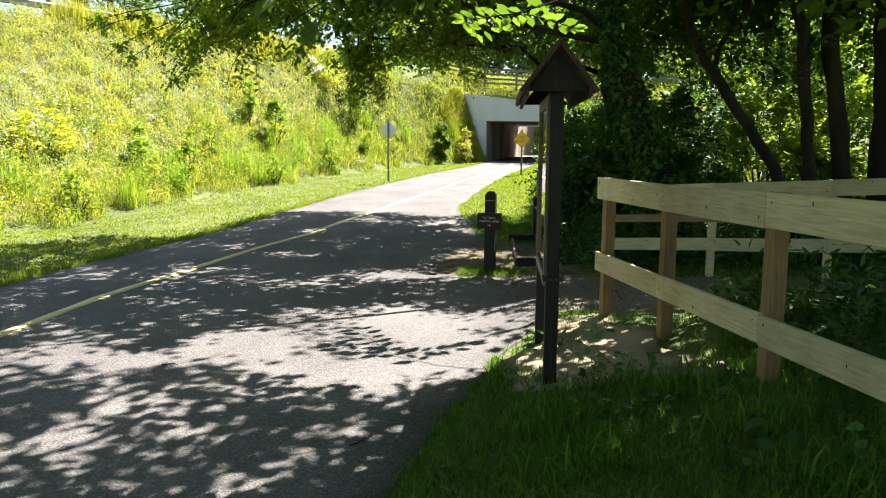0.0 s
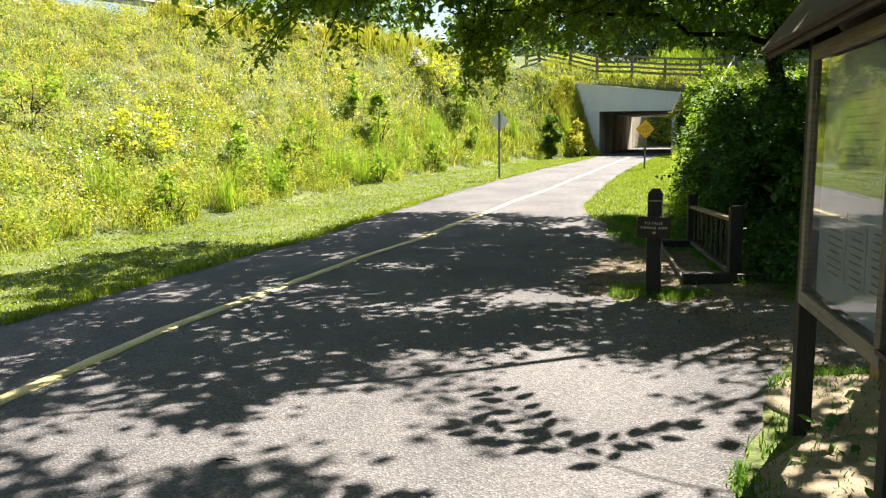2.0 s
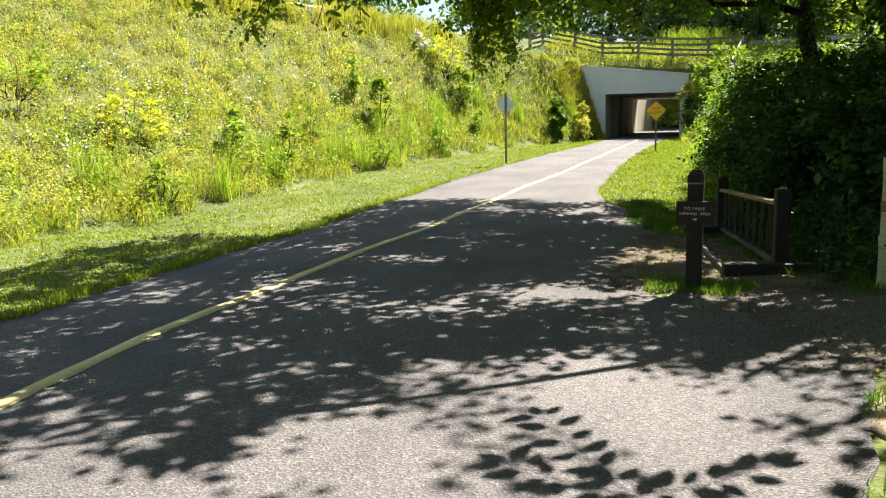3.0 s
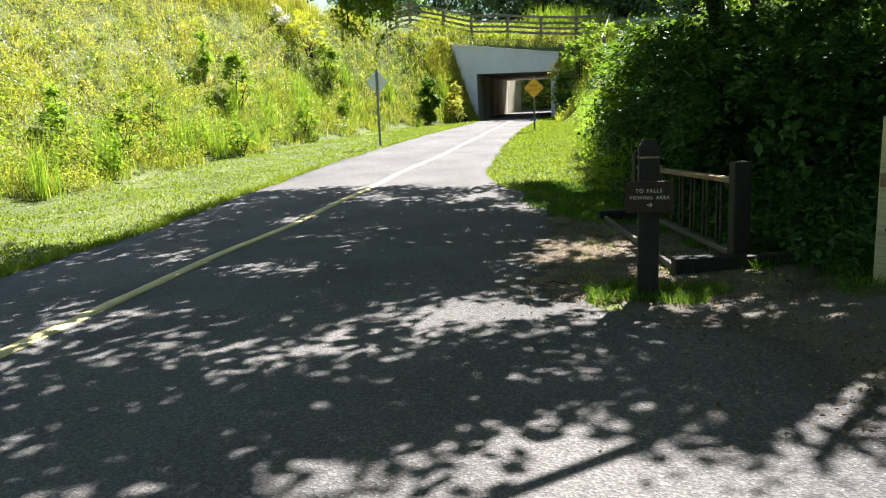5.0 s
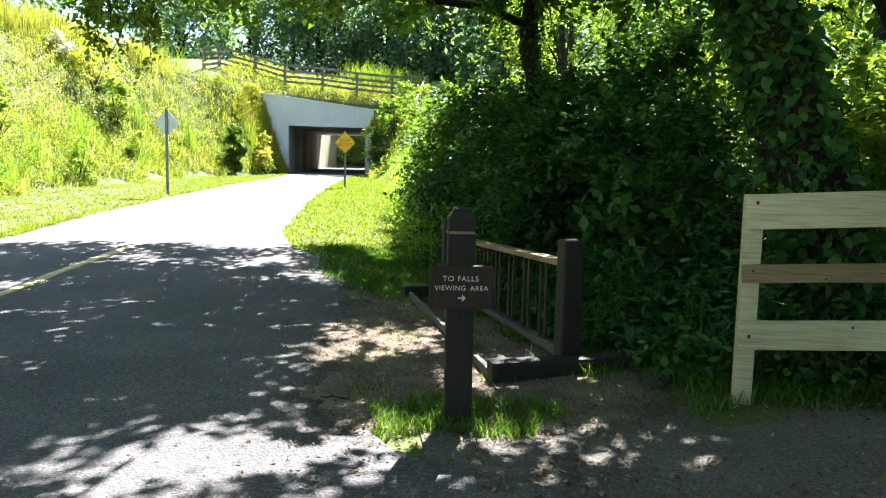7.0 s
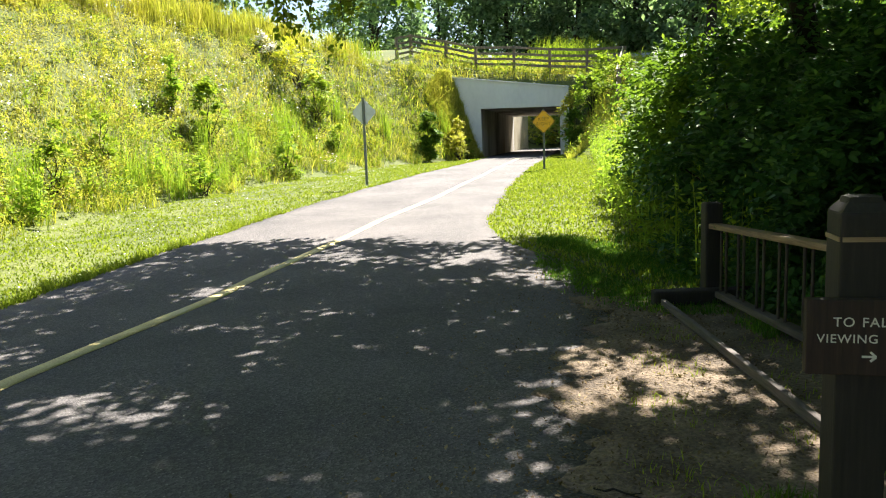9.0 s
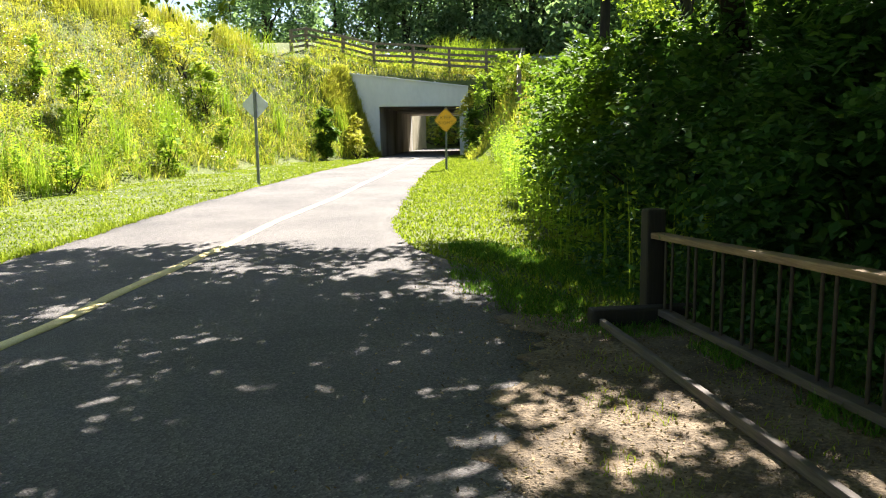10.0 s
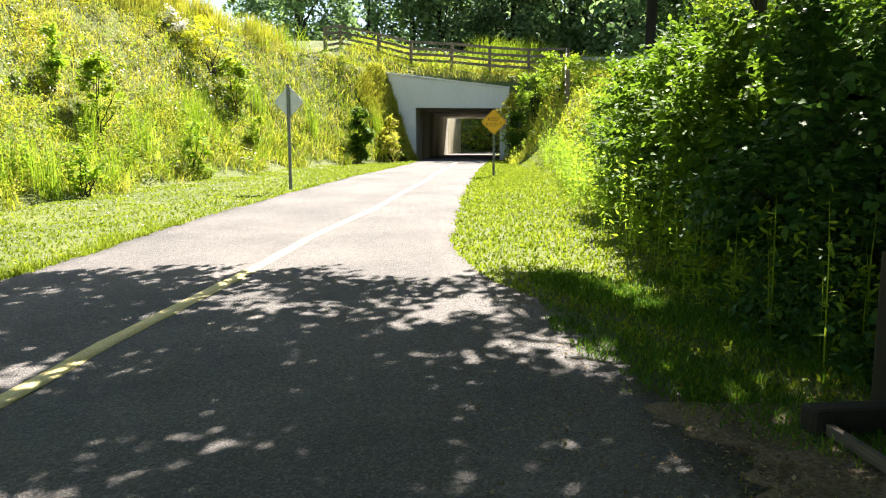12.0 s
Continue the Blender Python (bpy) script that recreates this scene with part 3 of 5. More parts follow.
board_fence("board_fence", TOPF, [(0.0, 0.13, 0.05), (0.33, 0.13, 0.05), (0.62, 0.13, 0.05), (0.91, 0.13, 0.05)], 0.1, (0.15, 0), (M_OLDFENCE, [M_OLDFENCE]), "old grey-brown four-board fence on top of the bank", lit_tail=M_PALE)


# ---- trail marker post ----
def marker_post():
    p = empty("marker_post", -0.99, 10.67, -0.34, -4, "dark brown wooden trail post with a routed sign", "sign post")
    bm = bmesh.new()
    box(bm, 0.145, 0.145, 1.30, Matrix.Translation((0, 0, 0.48)), 0.008)
    bmesh.ops.create_cone(bm, cap_ends=True, segments=4, radius1=0.098, radius2=0.060, depth=0.035, matrix=Matrix.Translation((0, 0, 1.146)) @ Matrix.Rotation(radians(45), 4, "Z"))
    box(bm, 0.146, 0.146, 0.07, Matrix.Translation((0, 0, 1.095)), 0.02)
    box(bm, 0.10, 0.10, 0.05, Matrix.Translation((0, 0, 1.15)), 0.02)
    part("post", bm, M_BROWN, p)
    bm = bmesh.new()
    for sx, sy, tx, ty in ((0.135, 0.004, 0, -0.0745), (0.004, 0.135, -0.0745, 0)):
        box(bm, sx, sy, 0.014, Matrix.Translation((tx, ty, 1.05)))
    part("saw_groove", bm, M_RAILWOOD, p, "pale groove cut round the post")
    bm = bmesh.new()
    box(bm, 0.335, 0.04, 0.225, Matrix.Translation((0, -0.095, 0.77)), 0.006)
    sg = part("sign_board", bm, M_SIGNWOOD, p, "brown routed sign board")
    for body, size, px, z in (("TO", 0.039, -0.068, 0.815), ("FALLS", 0.039, 0.034, 0.815), ("VIEWING", 0.036, -0.058, 0.766), ("AREA", 0.036, 0.092, 0.766)):
        words("lettering", body, size, Matrix.Translation((px, -0.1165, z)) @ Matrix.Rotation(radians(90), 4, "X"), M_WHITE, sg)
    bm = bmesh.new()
    box(bm, 0.036, 0.003, 0.006, Matrix.Translation((0, -0.1165, 0.715)))
    for s in (1, -1):
        box(bm, 0.020, 0.003, 0.006, Matrix.Translation((0.012, -0.1165, 0.715 + s * 0.007)) @ Matrix.Rotation(radians(s * 42), 4, "Y"))
    part("arrow", bm, M_WHITE, sg)


def words(name, body, size, m, mat, parent):
    c = bpy.data.curves.new(name, "FONT")
    c.body, c.size, c.align_x, c.align_y = body, size, "CENTER", "CENTER"
    c.extrude, c.space_character = 0.0012, 1.12
    tmp = bpy.data.objects.new(name, c)
    me = bpy.data.meshes.new_from_object(tmp)
    bpy.data.objects.remove(tmp)
    me.transform(m)
    return link_mesh(name, me, mat, parent)


marker_post()


# ---- bike rack ----
def bike_rack():
    a, b = Vector((-0.12, 11.61, -0.33)), Vector((-0.56, 14.81, -0.37))
    r = empty("bike_rack", a.x, a.y, a.z, 0, "dark brown timber bike rack with thin upright rods", "bike rack")
    inv = r.matrix_basis.inverted()
    d = (b - a).normalized()
    n = Vector((-d.y, d.x, 0)).normalized()
    ang = math.atan2(d.y, d.x)
    for p, h in ((a, 0.91), (b, 0.86)):
        bm = bmesh.new()
        box(bm, 0.145, 0.145, h + 0.2, Matrix.Translation(p + Vector((0, 0, (h - 0.2) / 2))) @ Matrix.Rotation(ang, 4, "Z"), 0.022)
        bm.transform(inv)
        part("post", bm, M_BROWN, r)
    bm = bmesh.new()
    beam(bm, a + Vector((0, 0, 0.745)) + d * 0.075, b + Vector((0, 0, 0.665)) - d * 0.075, 0.11, 0.045, 0.012)
    bm.transform(inv)
    part("top_rail", bm, M_RAILWOOD, r, "worn lighter brown top rail")
    bm = bmesh.new()
    beam(bm, a + Vector((0, 0, 0.12)) + d * 0.075, b + Vector((0, 0, 0.11)) - d * 0.075, 0.09, 0.05, 0.01)
    bm.transform(inv)
    part("bottom_rail", bm, M_BARWOOD, r)
    L = (b - a).length
    for i in range(17):
        t = (0.2 + i * (L - 0.4) / 16 + (0.035 if i % 2 else -0.035)) / L
        q = a.lerp(b, t)
        V, F = tube_arrays([q + Vector((0, 0, 0.14)), q + Vector((0, 0, 0.735 - 0.05 * t))], [0.011, 0.011], 7)
        ob = raw("rod", V - np.array(a), F, M_IRON, r)
    for p, l0, l1 in ((a, 0.60, 0.45), (b, 0.54, 0.40)):
        bm = bmesh.new()
        q0, q1 = p + n * l0 + Vector((0, 0, 0.075)), p - n * l1 + Vector((0, 0, 0.075))
        beam(bm, q0 - d * 0.15, q1 - d * 0.15, 0.14, 0.15, 0.025)
        bm.transform(inv)
        part("foot_timber", bm, M_BROWN, r)
    bm = bmesh.new()
    beam(bm, a + n * 0.57 + Vector((0, 0, 0.05)) - d * 0.08, b + n * 0.47 + Vector((0, 0, 0.06)) - d * 0.22, 0.04, 0.055, 0.008)
    bm.transform(inv)
    part("wheel_bar", bm, M_BARWOOD, r, "worn ground bar")


bike_rack()


# ---- notice board ----
def notice_board():
    a, b = Vector((0.02, 5.38, -0.14)), Vector((-0.10, 6.62, -0.17))
    k = empty("notice_board", a.x, a.y, a.z, 0, "dark brown roofed trail notice board with a glazed case", "notice board")
    inv = k.matrix_basis.inverted()
    d = (b - a)
    d.z = 0
    L = d.length
    d.normalize()
    ang = math.atan2(d.y, d.x)
    n = Vector((-d.y, d.x, 0))

    def at(s, o, z):
        return Matrix.Translation(a + d * s + n * o + Vector((0, 0, z))) @ Matrix.Rotation(ang, 4, "Z")

    for s in (0, L):
        bm = bmesh.new()
        box(bm, 0.088, 0.088, 2.22, at(s, 0, 0.86), 0.006)
        bm.transform(inv)
        part("post", bm, M_BROWN, k)
    bm = bmesh.new()
    box(bm, L - 0.1, 0.03, 1.13, at(L / 2, -0.03, 1.29))
    bm.transform(inv)
    back = part("backing_panel", bm, M_PAPER, k, "pale backing panel")
    for nm, sx, sz, s, z in (("frame", L - 0.1, 0.07, L / 2, 0.69), ("frame", L - 0.1, 0.07, L / 2, 1.89), ("frame", 0.06, 1.13, 0.08, 1.29), ("frame", 0.06, 1.13, L - 0.08, 1.29)):
        bm = bmesh.new()
        box(bm, sx, 0.07, sz, at(s, 0.02, z), 0.004)
        bm.transform(inv)
        part(nm, bm, M_OLDFENCE, k, "worn case frame")
    bm = bmesh.new()
    box(bm, L - 0.22, 0.005, 1.13, at(L / 2, 0.035, 1.29))
    bm.transform(inv)
    pane = part("glass_pane", bm, M_GLASS, k)
    pane.visible_shadow = False
    rng = random.Random(3)
    for s, z, w, h in ((0.30, 1.0, 0.22, 0.28), (0.56, 0.98, 0.22, 0.28), (0.86, 1.0, 0.30, 0.32), (0.60, 1.45, 0.55, 0.50)):
        bm = bmesh.new()
        box(bm, w, 0.002, h, at(s, -0.012, z))
        bm.transform(inv)
        sheet = part("notice_sheet", bm, M_WHITE, back, "printed paper notice")
        bm = bmesh.new()
        for i in range(int(h / 0.035)):
            box(bm, w * rng.uniform(0.5, 0.8), 0.001, 0.008, at(s, -0.0100, z + h / 2 - 0.03 - i * 0.033))
        bm.transform(inv)
        part("print_line", bm, M_INK, back)
    # gabled roof of boards, ridge along the case
    for sgn in (1, -1):
        bm = bmesh.new()
        box(bm, L + 0.42, 0.385, 0.028, at(L / 2, sgn * 0.118, 2.075) @ Matrix.Rotation(radians(-sgn * 52), 4, "X"), 0.004)
        bm.transform(inv)
        part("roof_slope", bm, M_ROOF, k, "red-brown roof boards")
        bm = bmesh.new()
        box(bm, L + 0.40, 0.022, 0.08, at(L / 2, sgn * 0.196, 1.935), 0.004)
        bm.transform(inv)
        part("fascia", bm, M_ROOF, k)
    for s in (-0.13, L + 0.13):
        bm = bmesh.new()
        vs = [bm.verts.new((s + e, y, z)) for e in (-0.012, 0.012) for y, z in ((-0.185, 1.93), (0.185, 1.93), (0, 2.17))]
        bm.faces.new(vs[:3]), bm.faces.new(vs[3:][::-1])
        for i in range(3):
            bm.faces.new((vs[i], vs[(i + 1) % 3], vs[3 + (i + 1) % 3], vs[3 + i]))
        bm.transform(Matrix.Translation(a) @ Matrix.Rotation(ang, 4, "Z"))
        bm.transform(inv)
        part("gable", bm, M_BROWN, k)
    bm = bmesh.new()
    box(bm, 0.13, 0.13, 0.02, at(0, 0, 0.72))
    bm.transform(inv)
    part("bracket", bm, M_IRON, k, "dark metal bracket")


notice_board()


# ---- diamond signs ----
def diamond_sign(x, y, z, h, half, rz, face, label, text=()):
    s = empty("road_sign", x, y, z, rz, label, "road sign")
    bm = bmesh.new()
    for ox, sx, sy in ((-0.03, 0.006, 0.03), (0.03, 0.006, 0.03), (0, 0.06, 0.006)):
        box(bm, sx, sy, h + 0.3, Matrix.Translation((ox, 0.012 if sx > 0.01 else 0, (h - 0.3) / 2)), 0)
    part("post", bm, M_STEEL, s, "green-grey steel channel post")
    bm = bmesh.new()
    zc = h - half * 1.06
    box(bm, half * 1.414, 0.006, half * 1.414, Matrix.Translation((0, -0.024, zc)) @ Matrix.Rotation(radians(45), 4, "Y"), 0)
    es = [e for e in bm.edges if abs(e.verts[0].co.y - e.verts[1].co.y) > 0.003]
    bmesh.ops.bevel(bm, geom=es, offset=0.035, segments=4, affect="EDGES")
    plate = part("plate", bm, face, s)
    for i, w in enumerate(text):
        words("lettering", w, 0.145, Matrix.Translation((0, -0.0285, zc + 0.075 - 0.15 * i)) @ Matrix.Rotation(radians(90), 4, "X"), M_BLACK, plate)
    if text:
        bm = bmesh.new()
        for q in range(4):
            m = Matrix.Translation((0, -0.0285, zc)) @ Matrix.Rotation(radians(45 + 90 * q), 4, "Y") @ Matrix.Translation((0, 0, half * 0.66))
            box(bm, half * 1.28, 0.002, 0.014, m)
        part("border", bm, M_BLACK, plate)
    for dz in (0.15, -0.15):
        bm = bmesh.new()
        bmesh.ops.create_cone(bm, cap_ends=True, segments=8, radius1=0.012, radius2=0.010, depth=0.012, matrix=Matrix.Translation((0, -0.034, zc + dz)) @ Matrix.Rotation(radians(90), 4, "X"))
        part("bolt", bm, M_GALV, plate)
    return s


diamond_sign(-2.12, 32.09, 0.27, 1.89, 0.37, -4, M_YELLOW, "amber diamond warning sign on a steel post", ("KEEP", "RIGHT"))
diamond_sign(-6.72, 27.37, 0.17, 2.25, 0.355, 172, M_ALU, "dull grey back of a diamond sign on a steel post")


# ---- guard rail on the road ----
def guard_rail(pts, ROAD_Z):
    r = empty("guard_rail", float(pts[0][0]), pts[0][1], ROAD_Z, 0, "galvanised guard rail on timber posts beside the road", "guard rail")
    o = np.array([pts[0][0], pts[0][1], ROAD_Z])
    prof = [(0.0, 0.42), (0.05, 0.46), (0.05, 0.52), (0.0, 0.56), (0.05, 0.60), (0.05, 0.66), (0.0, 0.70)]
    V, F = [], []
    for i, (x, y) in enumerate(pts):
        for dx, z in prof:
            V.append((x + dx + 0.12, y, ROAD_Z + z))
    k = len(prof)
    for i in range(len(pts) - 1):
        for j in range(k - 1):
            F.append((i * k + j, (i + 1) * k + j, (i + 1) * k + j + 1, i * k + j + 1))
    ob = raw("rail", np.array(V) - o, F, M_GALV, r)
    ob.modifiers.new("thick", "SOLIDIFY").thickness = 0.012
    for x, y in pts:
        bm = bmesh.new()
        box(bm, 0.16, 0.18, 1.2, Matrix.Translation((x - o[0], y - o[1], 0.2)), 0.01)
        part("post", bm, M_OLDFENCE, r)


guard_rail([(top_x(y) - 0.9, float(y)) for y in np.arange(-8, 36, 3.8)], ROAD_Z)
guard_rail([(1.3, 56.4), (3.6, 56.2), (6.0, 56.0), (9.0, 55.6)], 5.75)


def road_on_top():
    y = np.arange(-30, 37, 2.0)
    xr = top_x(y) - 1.5
    V = np.concatenate([np.stack([xr - 8, y, 0 * y + ROAD_Z + 0.03], 1), np.stack([xr, y, 0 * y + ROAD_Z + 0.03], 1), np.stack([xr + 0.03, y, 0 * y + ROAD_Z - 0.05], 1)])
    n = len(y)
    F = [(j * n + i, (j + 1) * n + i, (j + 1) * n + i + 1, j * n + i + 1) for j in range(2) for i in range(n - 1)]
    tagged(raw("road", V, F, M_ASPHALT), "grey asphalt road along the top of the bank", "road", kind="structure")


road_on_top()


def utility_pole(x, y, z, h):
    p = empty("utility_pole", x, y, z, 0, "brown timber utility pole beside the road", "pole")
    V, F = tube_arrays([(0, 0, -0.5), (0, 0, h * 0.5), (0.02, 0, h)], [0.13, 0.115, 0.09], 10)
    raw("shaft", V, F, M_BARK, p, smooth=True)
    bm = bmesh.new()
    box(bm, 2.0, 0.1, 0.12, Matrix.Translation((0, 0.1, h - 0.5)))
    part("crossarm", bm, M_OLDFENCE, p)


utility_pole(-22.4, 24.0, ROAD_Z, 7.5)


# ---- bushes and trees ----
def leafy(name, P, size, mat, parent, seed, origin, label="", **kw):
    V, F = leaf_arrays(P, size, np.random.default_rng(seed), **kw)
    ob = raw(name, V - np.array(origin), F, mat, parent, label)
    ob["kind"] = "stuff"
    return ob


def bush(x, y, rx, ry, h, n, size, mat, seed, label, z=None, skirt=0.0, name="bush", category="bush", core=0.0):
    """Stems that carry leafy shoots, in lumps with gaps between them; core: share of leaves deep inside."""
    rng = np.random.default_rng(seed)
    z = float(land(x, y)) if z is None else z
    b = empty(name, x, y, z, 0, label, category)
    per = 11
    k = int(np.clip(10 + 16 * rx * ry * h ** 0.5, 9, 70))
    u = rng.uniform(0, 2 * math.pi, k)
    v = rng.uniform(max(skirt, 0.04), 1, k) ** 0.85
    wide = rx > 0.8
    rad = np.sqrt(np.clip(1 - (v * 0.94) ** 2.6, 0.06, 1)) if wide else np.sin(math.pi * (0.16 + 0.78 * v)) ** 0.8
    rad = rad * rng.uniform(0.70, 1.0, k)
    C = np.stack([rx * rad * np.cos(u), ry * rad * np.sin(u), h * v], 1)
    m = max(4, int(n / per / k))
    grow = 0.34 * min((rx * ry * h) ** (1 / 3), 1.25)
    out = C * np.array([1 / rx, 1 / ry, 0.55 / h])
    D = unit(np.repeat(unit(out), m, 0) + rng.normal(0, 0.55, (k * m, 3)) + np.array([0, 0, 0.30]))
    reach = 0.86 if wide else np.concatenate([rng.uniform(0.1, 0.9, (k * m, 2)), np.full((k * m, 1), 0.92)], 1)
    B = np.repeat(C, m, 0) * reach + rng.normal(0, 0.10 * min(rx, 1.2), (k * m, 3))
    V, F = shoot_arrays(B, D, grow * rng.uniform(0.6, 1.5, k * m), per, size, rng, 0.30)
    V[:, 2] = np.maximum(V[:, 2], 0.01)
    raw("crown", V, F, mat, b)["kind"] = "stuff"
    if core:
        q = C[rng.integers(0, k, int(n * core))] * rng.uniform(0.15, 0.72, (int(n * core), 1)) + rng.normal(0, 0.14, (int(n * core), 3))
        leafy("inner_leaves", q[q[:, 2] > 0.03], size * 1.35, mat, b, seed + 1, (0, 0, 0))
    for i in range(min(9, k)):
        V, F = tube_arrays(bent((rng.normal(0, 0.10 * rx), rng.normal(0, 0.10 * ry), -0.1), C[i] * 0.9, 6, 0.0, 0.03, seed + i), np.linspace(0.018, 0.005, 6) * (0.6 + 0.35 * h), 5)
        raw("stem", V, F, M_BARK, b)
    return b


def tree(name, trunk, radii, limbs, clumps, crad, per, size, mat, seed, label, ivy=0.0, near=(), crown_label="", width=0.34):
    """trunk: bent points; limbs: (from point, to point, radius); clumps: centres of leaf masses."""
    rng = np.random.default_rng(seed)
    o = np.array(trunk[0], float)
    s_old, s_new = np.arange(len(trunk)), np.linspace(0, len(trunk) - 1, 4 * len(trunk))
    trunk_fine = np.stack([np.interp(s_new, s_old, [p[k] for p in trunk]) for k in range(3)], 1)
    trunk_fine[1:] += rng.normal(0, 0.018, (len(s_new) - 1, 3))
    rad_fine = np.interp(s_new, s_old, radii)
    t = empty(name, *o, 0, label, "tree")
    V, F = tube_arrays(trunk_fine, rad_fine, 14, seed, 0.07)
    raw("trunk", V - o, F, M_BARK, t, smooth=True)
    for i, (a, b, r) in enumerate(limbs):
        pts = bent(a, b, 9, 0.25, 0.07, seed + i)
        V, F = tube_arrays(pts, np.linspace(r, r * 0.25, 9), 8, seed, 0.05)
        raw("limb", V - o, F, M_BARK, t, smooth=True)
    if len(clumps):
        C = np.array(clumps, float)
        R = np.full(len(C), crad) * rng.uniform(0.7, 1.25, len(C))
        P = cloud(C, R, per, rng, 0.6)
        leafy("crown", P, size, mat, t, seed + 2, o, width=width)
    if ivy:
        T = np.array(trunk, float)
        n = int(ivy)
        s = rng.uniform(0, len(T) - 1.001, n)
        i = s.astype(int)
        f = (s - i)[:, None]
        q = T[i] * (1 - f) + T[i + 1] * f
        rr = np.interp(s, np.arange(len(T)), radii)
        d = unit(rng.normal(0, 1, (n, 3)) * np.array([[1, 1, 0.3]]))
        P = q + d * (rr * rng.uniform(0.98, 1.5, n))[:, None]
        leafy("ivy", P, 0.085, M_HEDGE, t, seed + 3, o, "ivy leaves on the trunk", droop=0.7, oval=True)
    return t


# shade wanted on the ground is carried back along the sun to leaf masses overhead
def canopy_clumps(x0, x1, y0, y1, step, lo, hi, seed, gaps, keep):
    rng = np.random.default_rng(seed)
    out = []
    for gx in np.arange(x0, x1, step):
        for gy in np.arange(y0, y1, step):
            px, py = gx + rng.uniform(-0.5, 0.5) * step, gy + rng.uniform(-0.5, 0.5) * step
            if rng.uniform() > keep or any(((px - a) / ra) ** 2 + ((py - b) / rb) ** 2 < 1 for a, b, ra, rb in gaps):
                continue
            h = rng.uniform(lo, hi)
            out.append((px + SUN_TO.x / SUN_TO.z * h, py + SUN_TO.y / SUN_TO.z * h, h - 0.3))
    return out


GAPS = [(-1.1, 6.35, 2.05, 1.15), (-3.7, 5.6, 1.0, 0.5), (-0.3, 6.9, 1.2, 1.15), (-1.75, 10.3, 1.15, 0.68), (-0.5, 8.3, 1.1, 0.7), (-0.9, 8.05, 1.2, 0.55), (-2.1, 7.55, 0.95, 0.5), (-1.4, 12.6, 0.75, 0.8), (-0.55, 11.4, 0.6, 0.55), (-0.6, 10.0, 0.75, 0.32), (0.6, 6.3, 0.6, 0.6), (-4.4, 13.9, 0.3, 0.2), (-5.6, 7.2, 0.5, 0.3)]
SPOT = [(0.95, 4.35, 0.75, 0.7)]
near_c = canopy_clumps(-6.4, 3.6, -7.0, 4.5, 0.50, 4.0, 7.5, 11, GAPS, 0.97) + canopy_clumps(-0.8, 4.5, -1.0, 4.9, 0.5, 4.0, 6.5, 15, SPOT, 1.0) + canopy_clumps(-0.6, 4.0, 1.5, 5.3, 0.45, 4.0, 6.0, 18, SPOT, 1.0)
mid_c = canopy_clumps(-6.9, 6.5, 4.5, 11.5, 0.50, 4.0, 7.5, 12, GAPS, 0.94) + canopy_clumps(-0.9, 6.5, 7.8, 11.0, 0.5, 4.0, 7.0, 16, GAPS, 1.0) + canopy_clumps(-0.95, -0.2, 9.2, 9.8, 0.4, 4.0, 7.0, 45, [], 1.0) + canopy_clumps(-6.5, -1.5, 7.2, 9.2, 0.5, 4.0, 7.0, 19, GAPS, 0.95) + canopy_clumps(-0.6, 4.0, 11.0, 15.2, 0.55, 4.8, 7.5, 17, GAPS, 0.75) + canopy_clumps(-0.5, 0.8, 10.9, 14.6, 0.45, 4.2, 7.0, 48, GAPS, 0.9) + canopy_clumps(-0.65, 0.5, 13.2, 18.0, 0.5, 4.4, 7.0, 49, [], 0.85)
near_c += [(1.2 + 3.8 * random.Random(k).random(), 5.6 + 4.2 * random.Random(k + 500).random(), 2.95 + 1.3 * random.Random(k + 900).random()) for k in range(46)]
OPEN = GAPS + [(-3.96, 14.4, 0.36, 0.30), (-2.6, 13.9, 0.28, 0.30), (-4.5, 17.1, 0.7, 0.4), (-2.9, 17.1, 0.7, 0.42), (-3.5, 18.4, 0.7, 0.35), (-2.1, 16.0, 0.5, 0.5), (-5.4, 15.2, 0.5, 0.35), (-4.2, 11.8, 0.65, 0.5), (-5.6, 12.5, 0.5, 0.4), (-3.9, 12.9, 0.4, 0.32), (-1.2, 17.7, 0.6, 0.6)]
far_c = canopy_clumps(-7.1, -0.8, 10.5, 18.3, 0.45, 4.0, 7.5, 13, OPEN, 1.0) + canopy_clumps(-6.0, -0.9, 10.9, 17.6, 0.5, 4.6, 7.2, 41, OPEN, 1.0) + canopy_clumps(-9.2, -6.8, 9.3, 13.6, 0.5, 4.5, 7.5, 14, [], 0.9) + canopy_clumps(0.4, 5.5, 10.8, 19.0, 0.6, 4.6, 8.0, 46, [], 0.8)

tree("tree", [(3.3, -1.5, 0.1), (3.2, -1.4, 2.0), (2.7, -1.2, 4.5), (2.2, -1.0, 7.5)], [0.26, 0.22, 0.17, 0.07],
     [((2.8, -1.3, 4.0), (-3.6, -2.4, 6.0), 0.10), ((2.9, -1.3, 3.6), (-3.0, 2.2, 5.2), 0.09), ((2.7, -1.2, 4.6), (0.5, 3.8, 6.0), 0.07)],
     near_c, 0.55, 330, 0.16, M_CANOPY, 21, "broad leafy tree with branches over the path")
